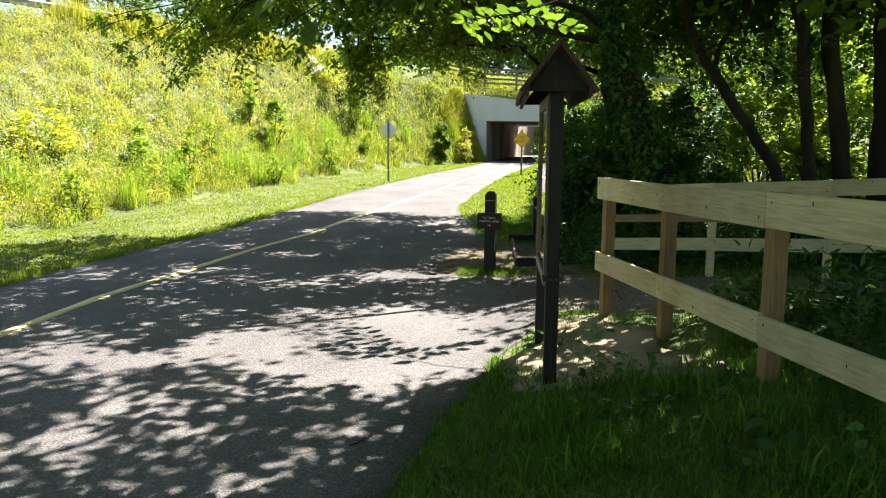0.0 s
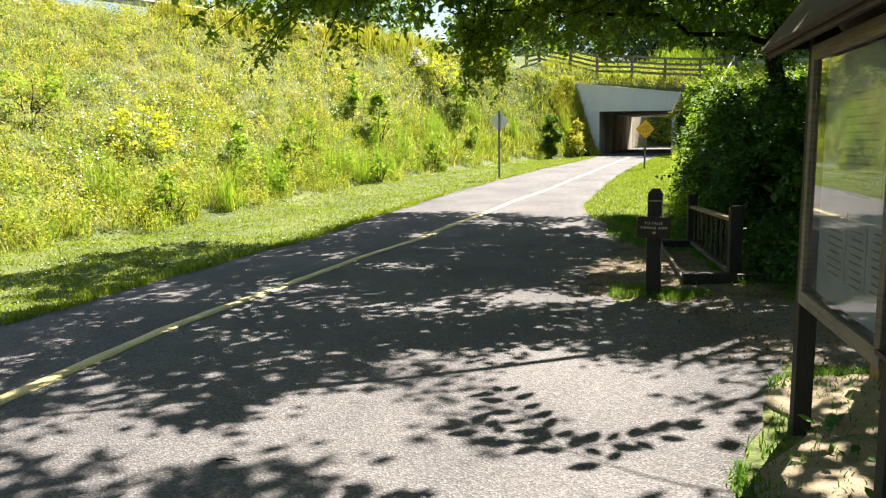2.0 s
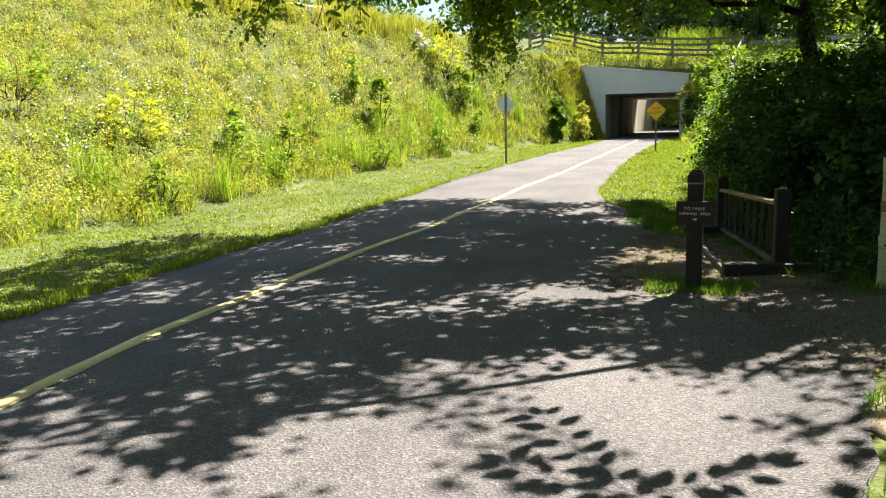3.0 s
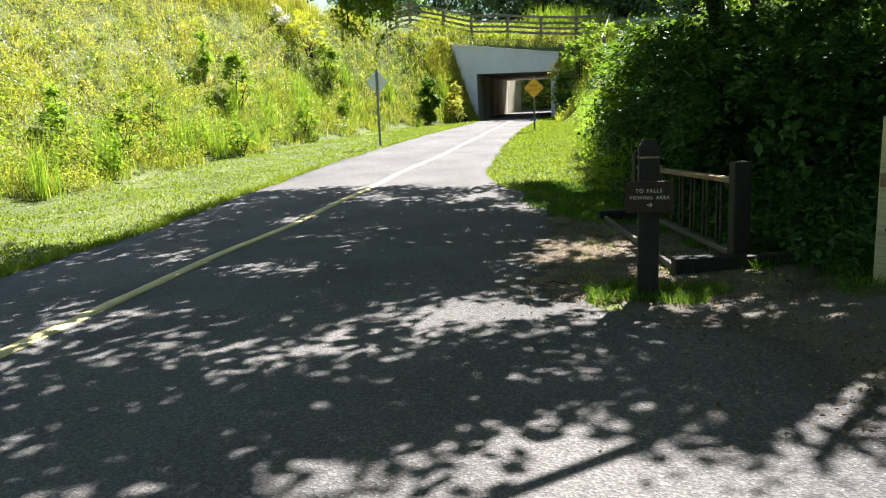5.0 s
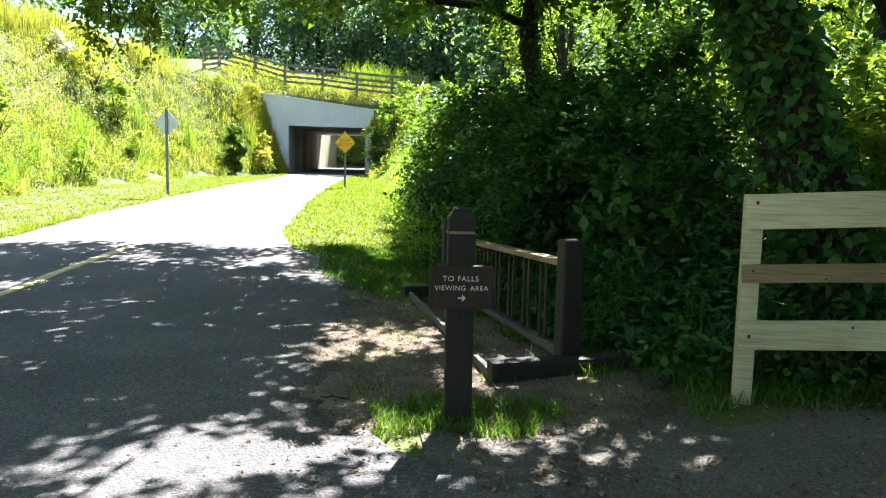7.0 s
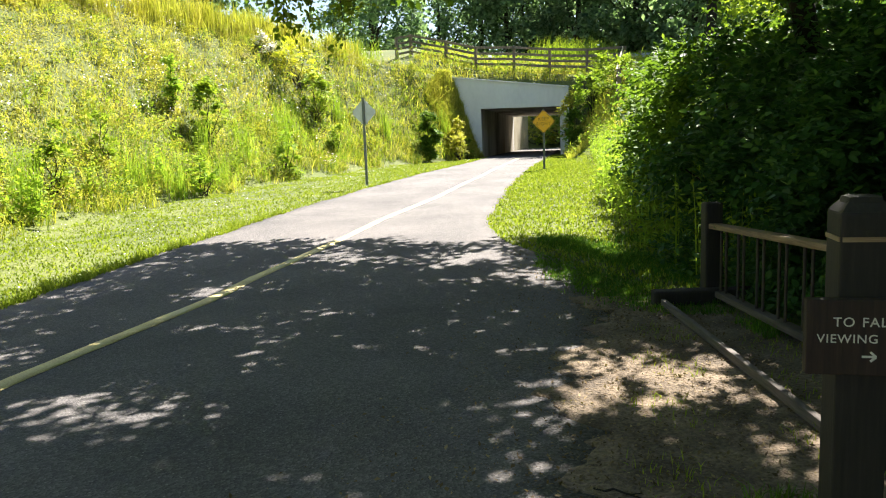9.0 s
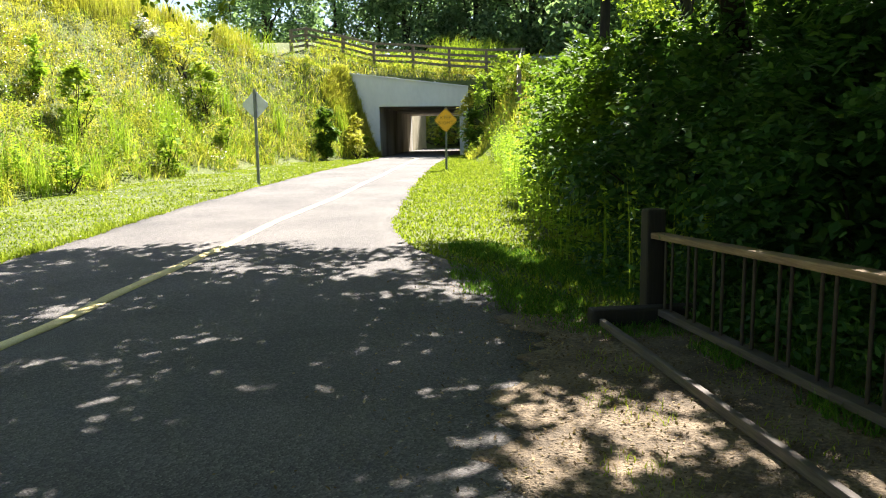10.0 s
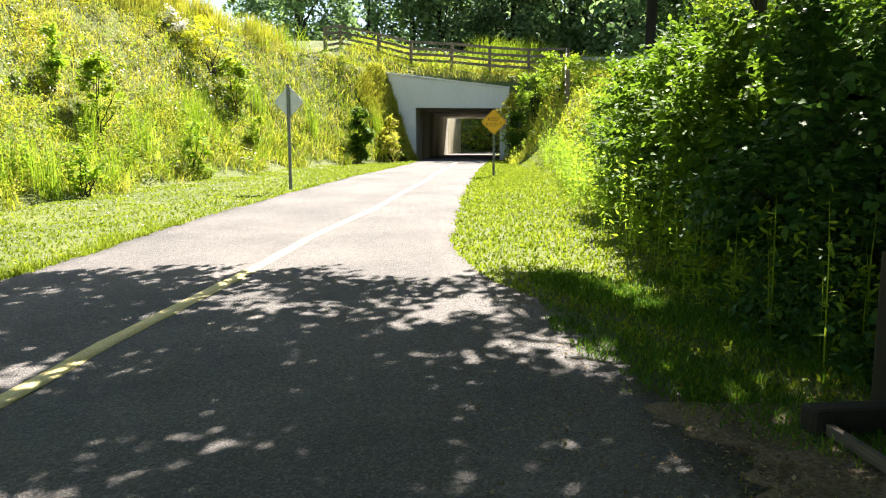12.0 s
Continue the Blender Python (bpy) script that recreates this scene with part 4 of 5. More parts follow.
ivy_tree = tree("tree", [(1.66, 11.25, -0.3), (1.45, 11.2, 0.6), (1.1, 11.25, 1.6), (0.72, 11.3, 2.5), (0.58, 11.55, 3.2), (0.62, 11.9, 4.2), (0.55, 12.2, 5.4)], [0.30, 0.23, 0.19, 0.165, 0.13, 0.085, 0.04],
     [((0.6, 11.5, 2.9), (-5.6, 9.6, 3.9), 0.045), ((0.6, 11.9, 4.2), (-3.0, 12.5, 5.6), 0.045)],
     mid_c, 0.50, 360, 0.16, M_CANOPY, 22, "ivy-covered leaning tree with branches over the path", ivy=9000)
# the long thin limb whose shadow lies across the path, with its fork
for pts, r0 in (([(0.58, 11.55, 3.05), (0.2, 11.4, 3.35), (-0.37, 10.74, 3.42), (-1.05, 10.17, 3.42), (-1.67, 9.7, 3.42), (-2.58, 9.22, 3.45), (-3.2, 8.98, 3.46), (-3.8, 8.64, 3.5), (-4.6, 8.3, 3.5)], 0.055), ([(-1.67, 9.7, 3.42), (-2.5, 9.12, 3.5), (-3.1, 8.72, 3.55), (-3.9, 8.3, 3.6)], 0.022)):
    V, F = tube_arrays(pts, np.linspace(r0, 0.012, len(pts)), 8, 5, 0.06)
    raw("limb", V - np.array((1.66, 11.25, -0.3)), F, M_BARK, ivy_tree, smooth=True)
far_tree = tree("tree", [(1.3, 17.4, -0.3), (1.1, 17.3, 1.4), (0.75, 17.1, 2.8), (0.95, 17.5, 4.4), (1.4, 18.2, 6.4)], [0.17, 0.14, 0.12, 0.10, 0.05],
     [((0.7, 17.1, 3.0), (-4.2, 15.3, 3.6), 0.055), ((0.9, 17.4, 4.2), (-4.6, 17.2, 5.2), 0.05)],
     far_c, 0.48, 430, 0.16, M_CANOPY, 23, "leaning tree growing out of the hedge", ivy=1500)


def hanging_spray(parent, tips, size, per, seed, origin, mat, width=0.30, r=0.28):
    """Drooping twigs with leaves in two ranks."""
    rng = np.random.default_rng(seed)
    P, VV, FF, off = [], [], [], 0
    for a, b in tips:
        pts = np.array(bent(a, b, 10, 0.10, 0.03, seed))
        V, F = tube_arrays(pts, np.linspace(0.014, 0.003, 10), 5)
        VV.append(V), FF.append(F + off)
        off += len(V)
        for i in range(per):
            f = rng.uniform(0.1, 1.0)
            c = pts[int(f * 9)]
            d = unit(rng.normal(0, 1, (1, 3)))[0] * rng.uniform(0, r)
            q = np.linspace(0.15, 1, 9)[:, None]
            tw = c + (d + np.array([0, 0, -0.04]))[None] * q
            P.append(tw + rng.normal(0, 0.018, tw.shape))
    o = np.array(origin)
    raw("twig", np.concatenate(VV) - o, np.concatenate(FF), M_BARK, parent)
    Q = np.array(P)
    B, tip = Q[:, 0], Q[:, -1]
    V, F = shoot_arrays(B, unit(tip - B), np.linalg.norm(tip - B, axis=1) + 0.08, 9, size, rng, 0.3, width * 0.9)
    raw("spray", V - o, F, mat, parent)["kind"] = "stuff"


rs = np.random.default_rng(31)
# these sprays get a brighter leaf than the crown, standing in for backlight
tips = [((-3.9 + rs.normal(0, 0.35), 15.1 + rs.normal(0, 0.4), 3.6), (-4.0 + rs.normal(0, 0.45), 15.0 + rs.normal(0, 0.5), 1.75 + rs.uniform(0, 0.9)), ) for _ in range(13)]
hanging_spray(far_tree, tips, 0.08, 36, 32, (1.3, 17.4, -0.3), M_BRIGHTLEAF)
tips = [((-2.6 + rs.normal(0, 0.8), 15.2 + rs.normal(0, 0.6), 3.9), (-2.6 + rs.normal(0, 0.9), 15.4 + rs.normal(0, 0.8), 2.45 + rs.uniform(0, 0.9)), ) for _ in range(15)]
hanging_spray(far_tree, tips, 0.085, 34, 33, (1.3, 17.4, -0.3), M_BRIGHTLEAF)
tips = [((-3.6 + rs.normal(0, 0.5), 9.8 + rs.normal(0, 0.3), 3.5), (-5.2 + rs.uniform(-1.5, 1.5), 9.5 + rs.normal(0, 0.6), 2.15 + rs.uniform(0, 0.75)), ) for _ in range(20)]
hanging_spray(ivy_tree, tips, 0.08, 34, 34, (1.66, 11.25, -0.3), M_BRIGHTLEAF)


def low_sprig(parent, origin):
    """A low twig with large oval leaves in pairs, turned to the sun; it casts the sharp leaf shadow on the path."""
    rng = np.random.default_rng(35)
    o = np.array(origin)
    for k, stem in enumerate(([(0.75, 7.9, 2.86), (0.1, 8.05, 2.74), (-0.54, 8.27, 2.60), (-0.80, 8.62, 2.56), (-1.08, 9.02, 2.52)], [(-0.54, 8.27, 2.60), (-0.25, 8.42, 2.56), (0.02, 8.66, 2.50)], [(-0.54, 8.27, 2.60), (-0.85, 8.33, 2.58), (-1.12, 8.42, 2.56)])):
        T = np.array(stem) + np.array([0.058, 0.157, 0.22])
        n = 8 if k == 0 else 5
        s = np.linspace(0.35 if k else 1.6, len(T) - 1, n)
        q = np.stack([np.interp(s, np.arange(len(T)), T[:, c]) for c in range(3)], 1)
        along = unit(np.gradient(q, axis=0))
        sun_n = np.array(SUN_TO)
        P, d = [], []
        for i in range(n):
            sd = np.cross(along[i], sun_n)
            for sg in (1, -1):
                P.append(q[i] + sd * sg * 0.02)
                d.append(sd * sg * 0.8 + along[i] * (0.5 + 0.25 * rng.normal()) + rng.normal(0, 0.12, 3))
        P.append(q[-1])
        d.append(along[-1])
        P, d = np.array(P), np.array(d)
        V, F = oval_arrays(P - o, d, sun_n + rng.normal(0, 0.28, P.shape), 0.175 * rng.uniform(0.75, 1.15, len(P)), 0.27, 0.03)
        raw("spray", V, F, M_SHRUB, parent)["kind"] = "stuff"
        V, F = tube_arrays(T - o, np.linspace(0.009, 0.003, len(T)), 6)
        raw("twig", V, F, M_BARK, parent)


low_sprig(ivy_tree, (1.66, 11.25, -0.3))
tips = [((-0.8, 5.6, 2.75), (-1.75, 5.2, 2.20)), ((-0.8, 5.6, 2.75), (-2.1, 5.1, 2.28)), ((-0.6, 5.5, 2.7), (-1.2, 5.3, 2.24)), ((0.8, 7.4, 2.95), (-1.6, 5.5, 2.55))]
hanging_spray(far_tree, [((0.8 + rs.normal(0, 0.5), 16.8 + rs.normal(0, 1.3), 4.4), (0.5 + rs.normal(0, 0.7), 17.2 + rs.normal(0, 2.0), 2.5 + rs.uniform(0, 1.2))) for _ in range(26)], 0.10, 26, 37, (1.3, 17.4, -0.3), M_SHRUB, 0.30, 0.42)
hanging_spray(far_tree, [((1.8 + rs.normal(0, 0.5), 14.2 + rs.normal(0, 0.7), 4.2), (1.6 + rs.normal(0, 0.8), 14.0 + rs.normal(0, 0.9), 2.3 + rs.uniform(0, 1.2))) for _ in range(16)], 0.11, 22, 38, (1.3, 17.4, -0.3), M_CANOPY, 0.30, 0.42)
hanging_spray(ivy_tree, [((2.2 + rs.normal(0, 1.3), 12.8 + rs.normal(0, 0.5), 4.2), (2.0 + rs.normal(0, 1.5), 12.6 + rs.normal(0, 0.5), 2.35 + rs.uniform(0, 1.0))) for _ in range(24)], 0.13, 20, 39, (1.66, 11.25, -0.3), M_CANOPY, 0.34, 0.45)
hanging_spray(ivy_tree, tips, 0.17, 5, 36, (1.66, 11.25, -0.3), M_CANOPY, 0.30, 0.2)

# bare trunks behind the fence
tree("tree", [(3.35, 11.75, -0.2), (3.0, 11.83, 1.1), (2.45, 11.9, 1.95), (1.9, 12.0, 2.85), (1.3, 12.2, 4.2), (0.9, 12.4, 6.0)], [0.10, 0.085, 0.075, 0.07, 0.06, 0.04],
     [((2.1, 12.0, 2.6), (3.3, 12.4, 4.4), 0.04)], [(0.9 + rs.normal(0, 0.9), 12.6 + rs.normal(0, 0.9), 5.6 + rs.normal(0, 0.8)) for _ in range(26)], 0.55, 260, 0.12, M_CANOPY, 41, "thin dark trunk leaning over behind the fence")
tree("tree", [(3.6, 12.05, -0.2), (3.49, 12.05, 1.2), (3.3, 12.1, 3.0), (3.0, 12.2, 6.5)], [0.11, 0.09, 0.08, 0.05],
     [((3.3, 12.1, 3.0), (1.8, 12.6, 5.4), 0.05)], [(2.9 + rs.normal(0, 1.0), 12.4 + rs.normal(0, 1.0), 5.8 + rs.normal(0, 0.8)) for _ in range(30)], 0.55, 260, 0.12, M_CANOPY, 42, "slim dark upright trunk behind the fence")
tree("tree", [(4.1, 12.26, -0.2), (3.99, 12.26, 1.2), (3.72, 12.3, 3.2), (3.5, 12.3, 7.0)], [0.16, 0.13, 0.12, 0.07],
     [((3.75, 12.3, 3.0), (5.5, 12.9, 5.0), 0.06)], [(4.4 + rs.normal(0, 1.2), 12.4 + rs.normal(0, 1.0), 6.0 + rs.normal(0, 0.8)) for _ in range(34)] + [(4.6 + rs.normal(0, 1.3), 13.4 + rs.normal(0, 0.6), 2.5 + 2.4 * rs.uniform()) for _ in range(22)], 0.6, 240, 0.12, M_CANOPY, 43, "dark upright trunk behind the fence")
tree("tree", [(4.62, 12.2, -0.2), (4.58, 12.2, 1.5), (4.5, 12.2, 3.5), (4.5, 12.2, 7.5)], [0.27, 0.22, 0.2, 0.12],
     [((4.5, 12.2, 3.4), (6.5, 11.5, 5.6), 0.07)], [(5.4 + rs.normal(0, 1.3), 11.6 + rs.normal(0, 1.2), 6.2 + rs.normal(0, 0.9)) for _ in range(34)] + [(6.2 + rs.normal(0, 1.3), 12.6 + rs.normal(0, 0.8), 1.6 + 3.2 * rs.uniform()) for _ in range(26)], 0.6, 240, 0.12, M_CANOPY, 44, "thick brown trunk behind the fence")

# the hedge along the path; near shade and far sun are put into its leaf greens
HEDGE = [(1.6, 13.9, 0.8, 0.8, 1.9, 7000, 0.105, 50), (1.0, 13.2, 0.85, 0.9, 2.0, 9000, 0.10, 51), (0.85, 14.5, 0.95, 1.0, 2.3, 11000, 0.105, 52), (0.65, 15.9, 1.0, 1.1, 2.5, 11000, 0.11, 53), (0.55, 17.6, 1.15, 1.1, 2.6, 10000, 0.115, 54),
         (0.50, 19.4, 1.15, 1.2, 2.8, 8000, 0.12, 55), (0.55, 21.4, 1.2, 1.3, 2.9, 7000, 0.125, 56), (0.65, 23.8, 1.3, 1.5, 2.8, 7000, 0.13, 57), (1.2, 26.6, 1.2, 1.6, 2.5, 5500, 0.135, 58),
         (1.6, 29.8, 1.15, 1.8, 2.2, 4500, 0.14, 59), (1.85, 33.2, 1.2, 1.8, 1.7, 3500, 0.14, 60), (2.2, 37.0, 1.3, 1.9, 1.4, 2800, 0.15, 61)]
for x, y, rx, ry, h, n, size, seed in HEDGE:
    bush(x, y, rx, ry, h, n, size, M_HEDGE if y < 18.5 else (M_SHRUB if y < 24 or seed % 2 == 0 else M_BRIGHTLEAF), seed, "dense hedge bush in shade-dark green beside the path" if y < 22 else "hedge bush in sun-bright green beside the mown verge", core=0.5 if y < 22 else 0.25)
# nearest thickets take the shade-dark leaf, farther ones the lighter
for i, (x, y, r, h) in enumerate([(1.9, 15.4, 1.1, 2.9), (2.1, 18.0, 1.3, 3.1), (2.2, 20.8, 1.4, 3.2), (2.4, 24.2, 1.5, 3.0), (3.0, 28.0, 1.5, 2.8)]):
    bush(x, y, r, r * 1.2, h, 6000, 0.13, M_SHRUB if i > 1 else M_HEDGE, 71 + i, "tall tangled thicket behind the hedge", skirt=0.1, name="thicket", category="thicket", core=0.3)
bush(-0.75, 44.4, 0.62, 0.6, 1.9, 2600, 0.15, M_SHRUB, 81, "dark leafy shrub beside the underpass")
bush(0.9, 42.8, 0.9, 0.9, 2.0, 2500, 0.13, M_BRIGHTLEAF, 82, "bright green shrub on the bank")
bush(0.4, 46.4, 0.8, 0.6, 1.6, 1800, 0.13, M_BRIGHTLEAF, 83, "bright green shrub beside the underpass")
bush(-0.85, 47.4, 0.75, 0.55, 3.0, 2600, 0.13, M_MEADOW, 84, "tall bright weeds against the headwall")
bush(0.1, 45.2, 0.85, 0.7, 2.3, 2400, 0.13, M_SAPLING, 85, "sunlit leafy bush beside the underpass")

for i, (x, y, h) in enumerate([(-3.0, 72.2, 2.8), (-1.2, 71.6, 3.2), (0.8, 70.6, 3.4), (-5.4, 77.0, 3.6), (2.6, 70.0, 3.6)]):
    bush(x, y, 1.9, 1.6, h, 2400, 0.20, M_MEADOW if i % 2 == 0 else M_SAPLING, 171 + i, "sunlit bush beyond the underpass")
# single shrubs on the sunny slope
SHRUBS = [(-7.56, 43.2, 0.52, 2.1, 2600, 0.24, M_SHRUB, "dark round shrub at the foot of the bank"), (-13.1, 29.4, 0.45, 1.35, 900, 0.14, M_SAPLING, "small leafy sapling in the meadow"), (-12.0, 29.3, 0.65, 1.6, 1500, 0.14, M_BRIGHTLEAF, "leafy sapling in the meadow"),
          (-11.06, 36.9, 0.8, 1.6, 1500, 0.15, M_BRIGHTLEAF, "leafy young bush in the meadow"), (-11.9, 22.1, 0.5, 1.35, 1000, 0.12, M_BRIGHTLEAF, "bright leafy weed clump in the meadow"), (-11.9, 37.2, 1.0, 1.9, 1400, 0.13, M_YFLOWER, "yellow-green bush in the meadow"),
          (-14.0, 18.4, 0.9, 0.9, 1100, 0.12, M_YFLOWER, "yellow flowering weed patch in the meadow"), (-10.24, 31.0, 0.42, 1.3, 900, 0.12, M_SAPLING, "leafy weed clump at the meadow edge"), (-12.77, 20.7, 0.5, 1.1, 900, 0.12, M_SAPLING, "blue-green weed clump in the meadow"),
          (-9.9, 35.6, 0.45, 1.3, 900, 0.12, M_BRIGHTLEAF, "bright weed clump at the meadow edge"), (-16.0, 16.9, 1.2, 0.8, 1300, 0.11, M_BRIGHTLEAF, "low bright weed patch on the slope"), (-10.5, 25.7, 0.45, 0.9, 700, 0.11, M_SAPLING, "weed clump at the meadow edge"),
          (-13.0, 36.9, 0.7, 0.6, 800, 0.12, M_FLOWER, "white flowering bush high on the slope"), (-12.4, 24.6, 0.5, 1.0, 700, 0.11, M_BRIGHTLEAF, "bright weed clump in the meadow"), (-11.5, 16.2, 0.5, 0.9, 700, 0.10, M_BRIGHTLEAF, "bright weed clump in the meadow"),
          # pale clumps added to brighten the shaded wedge beside the headwall
          (-6.4, 44.7, 0.45, 1.3, 1000, 0.13, M_MEADOW, "pale dry weed clump beside the headwall"), (-6.75, 45.8, 0.5, 2.0, 1400, 0.13, M_MEADOW, "tall pale weed clump beside the headwall"), (-6.1, 46.3, 0.35, 0.9, 700, 0.12, M_BRIGHTLEAF, "low bright weed clump beside the headwall")]
for i, (x, y, r, h, n, size, mat, label) in enumerate(SHRUBS):
    bush(x, y, r * 0.9, r * 0.9, h * 1.05 + 0.1, int(n * (2.2 if i == 0 else 1.0)), size * (0.72 if i == 0 else 0.95), mat, 90 + i, label, name="shrub", category="shrub")

# woods: three kinds of tree, repeated
def wood_tree(name, h, r, n, size, mat, seed, label, low=0.25):
    rng = np.random.default_rng(seed)
    k = 46
    C = []
    while len(C) < k:
        p = rng.uniform(-1, 1, 3)
        if np.linalg.norm(p) < 1:
            C.append((p[0] * r, p[1] * r, h * (low + (1 - low) * (p[2] * 0.5 + 0.5))))
    R = r * 0.30
    limbs = [((0, 0, h * 0.3), c, 0.06) for c in C[:5]]
    return tree(name, [(0, 0, -0.4), (0.05, 0, h * 0.3), (0.1, 0.05, h * 0.6), (0.0, 0.1, h * 0.9)], [0.22, 0.17, 0.12, 0.04], limbs, C, R, n / (k * R * R), size, mat, seed, label)


# far trees carry the haze in their leaf colour
FARL = "distant haze-toned leafy tree behind the road"
kinds = [wood_tree("tree", 11, 3.6, 6500, 0.27, M_HAZYLEAF, 111, FARL, 0.05), wood_tree("tree", 13, 4.0, 7000, 0.28, M_HAZYLEAF, 112, FARL, 0.05), wood_tree("tree", 9, 3.4, 6000, 0.26, M_HAZYLEAF, 113, FARL, 0.02)]
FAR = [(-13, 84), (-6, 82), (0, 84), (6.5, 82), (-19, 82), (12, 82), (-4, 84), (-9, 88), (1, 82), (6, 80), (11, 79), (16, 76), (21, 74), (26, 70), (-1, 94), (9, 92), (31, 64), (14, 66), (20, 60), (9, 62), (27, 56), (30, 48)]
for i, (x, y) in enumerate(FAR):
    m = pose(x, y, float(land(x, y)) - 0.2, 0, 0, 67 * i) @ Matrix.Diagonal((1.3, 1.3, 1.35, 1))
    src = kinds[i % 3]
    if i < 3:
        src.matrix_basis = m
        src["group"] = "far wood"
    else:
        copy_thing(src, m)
UND = "sunlit woodland tree behind the fence"
kinds2 = [wood_tree("tree", 8, 2.6, 5200, 0.17, M_BRIGHTLEAF, 121, UND, 0.03), wood_tree("tree", 10, 2.8, 5200, 0.18, M_SHRUB, 122, UND, 0.03)]
WOODS = [(9.3, 21.8), (12, 18.6), (14.5, 15), (7.5, 27.5), (11, 25.5), (15, 24), (18, 20.5), (9, 30), (13, 31), (17, 27), (5.8, 34), (21, 22), (20, 15.5), (22, 10), (17, 7), (15.5, 3), (13, -1), (9, -5), (24, 30), (12, 37), (7.5, 39)]
for i, (x, y) in enumerate(WOODS):
    m = pose(x, y, float(land(x, y)), 0, 0, 83 * i)
    src = kinds2[i % 2]
    if i < 2:
        src.matrix_basis = m
        src["group"] = "woodland"
    else:
        copy_thing(src, m)
# undergrowth: bright leaves for the sunlit gaps, dark leaves for the shaded rest
for i, (x, y, r, h) in enumerate([(5.4, 16.2, 1.2, 3.0), (7.4, 18.6, 1.5, 3.8), (9.6, 16.4, 1.5, 4.0), (8.2, 22.0, 1.7, 4.4), (11.8, 20.0, 1.8, 4.6), (5.8, 20.8, 1.3, 3.6), (12.4, 15.2, 1.6, 4.2), (15.0, 17.8, 1.8, 4.6), (10.4, 12.8, 1.5, 3.4), (4.4, 14.6, 0.9, 1.9), (14.5, 11.5, 1.7, 4.2), (7.0, 13.8, 1.0, 2.2), (4.5, 18.4, 1.2, 3.2), (5.3, 23.4, 1.6, 3.6), (6.6, 26.0, 1.8, 4.2), (4.2, 27.5, 1.5, 3.6)]):
    bush(x, y, r, r, h, 4000, 0.16, M_BRIGHTLEAF if i in (0, 5, 6, 9, 12) else M_HEDGE, 140 + i, "woodland undergrowth behind the fence, sun or shade in its leaf green", skirt=0.05, name="undergrowth", category="bush")
BACKT = [(-3, -14), (4, -11), (-9, -13), (8, -9), (-15, -12), (0, -20)]
for i, (x, y) in enumerate(BACKT):
    copy_thing(kinds2[i % 2], pose(x, y, float(land(x, y)), 0, 0, 51 * i))
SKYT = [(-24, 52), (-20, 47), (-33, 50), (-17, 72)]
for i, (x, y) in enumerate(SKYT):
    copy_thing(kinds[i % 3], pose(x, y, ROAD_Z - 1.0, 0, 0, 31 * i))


# ---- grass ----
def scatter(n, x0, x1, y0, y1, rng, ok):
    x, y = rng.uniform(x0, x1, n), rng.uniform(y0, y1, n)
    m = ok(x, y)
    x, y = x[m], y[m]
    return np.stack([x, y, rough_land(x, y)], 1)


def grass(name, P, h, w, mat, seed, label, category="grass", lean=0.4):
    V, F = blade_arrays(P, h, w, np.random.default_rng(seed), lean)
    ob = raw(name, V, F, mat)
    return tagged(ob, label, category, kind="stuff")


rg = np.random.default_rng(201)


def patchy(P, s=0.55):
    return 0.5 + 0.5 * np.sin(P[:, 0] * s * 1.7 + 1.3 * np.sin(P[:, 1] * s)) * np.sin(P[:, 1] * s * 1.3 + P[:, 0] * s * 0.6)


hill = lambda x, y: (x < foot_x(y) + 0.25 * np.sin(y * 1.7) + 0.15 * np.sin(y * 4.3)) & (x > top_x(y) - 0.6)
P = scatter(360000, -31, -6, -3, 48.3, rg, hill)
P = P[rg.uniform(0, 1, len(P)) < 0.45 + 0.55 * patchy(P, 1.1)]
hh = 0.09 + 0.17 * patchy(P) ** 1.5 + 0.20 * ease(3.0, 0.0, foot_x(P[:, 1]) - P[:, 0])
near_foot = (foot_x(P[:, 1]) - P[:, 0] < 2.6) & (rg.uniform(0, 1, len(P)) < 0.55)
grass("green_grass", P[near_foot], hh[near_foot], 0.010 + 0.0004 * P[near_foot, 1], M_LAWN, 223, "green grass along the foot of the slope", lean=1.2)
P, hh = P[~near_foot], hh[~near_foot]
grass("meadow_grass", P, hh, 0.010 + 0.0004 * P[:, 1], M_MEADOW, 202, "tall yellow-green meadow grass on the sunny slope", lean=1.3)
P = scatter(40000, -31, -6, -3, 48.3, rg, hill)
P = P[patchy(P, 0.9) > 0.55]
grass("dry_grass", P, 0.26, 0.010 + 0.0003 * P[:, 1], M_STRAW, 203, "dry straw-coloured grass stems in the meadow", lean=1.0)
# broad-leaved weeds
P = scatter(170000, -31, -6, -3, 48.3, rg, hill)
P = P[patchy(P, 0.7) > 0.35]
P[:, 2] += rg.uniform(0.05, 0.38, len(P))
V, F = leaf_arrays(P, 0.055, rg, 0.0, 0.9, 0.26)
tagged(raw("meadow_weeds", V, F, M_MEADOW), "broad-leaved weeds among the meadow grass", "weeds", kind="stuff")
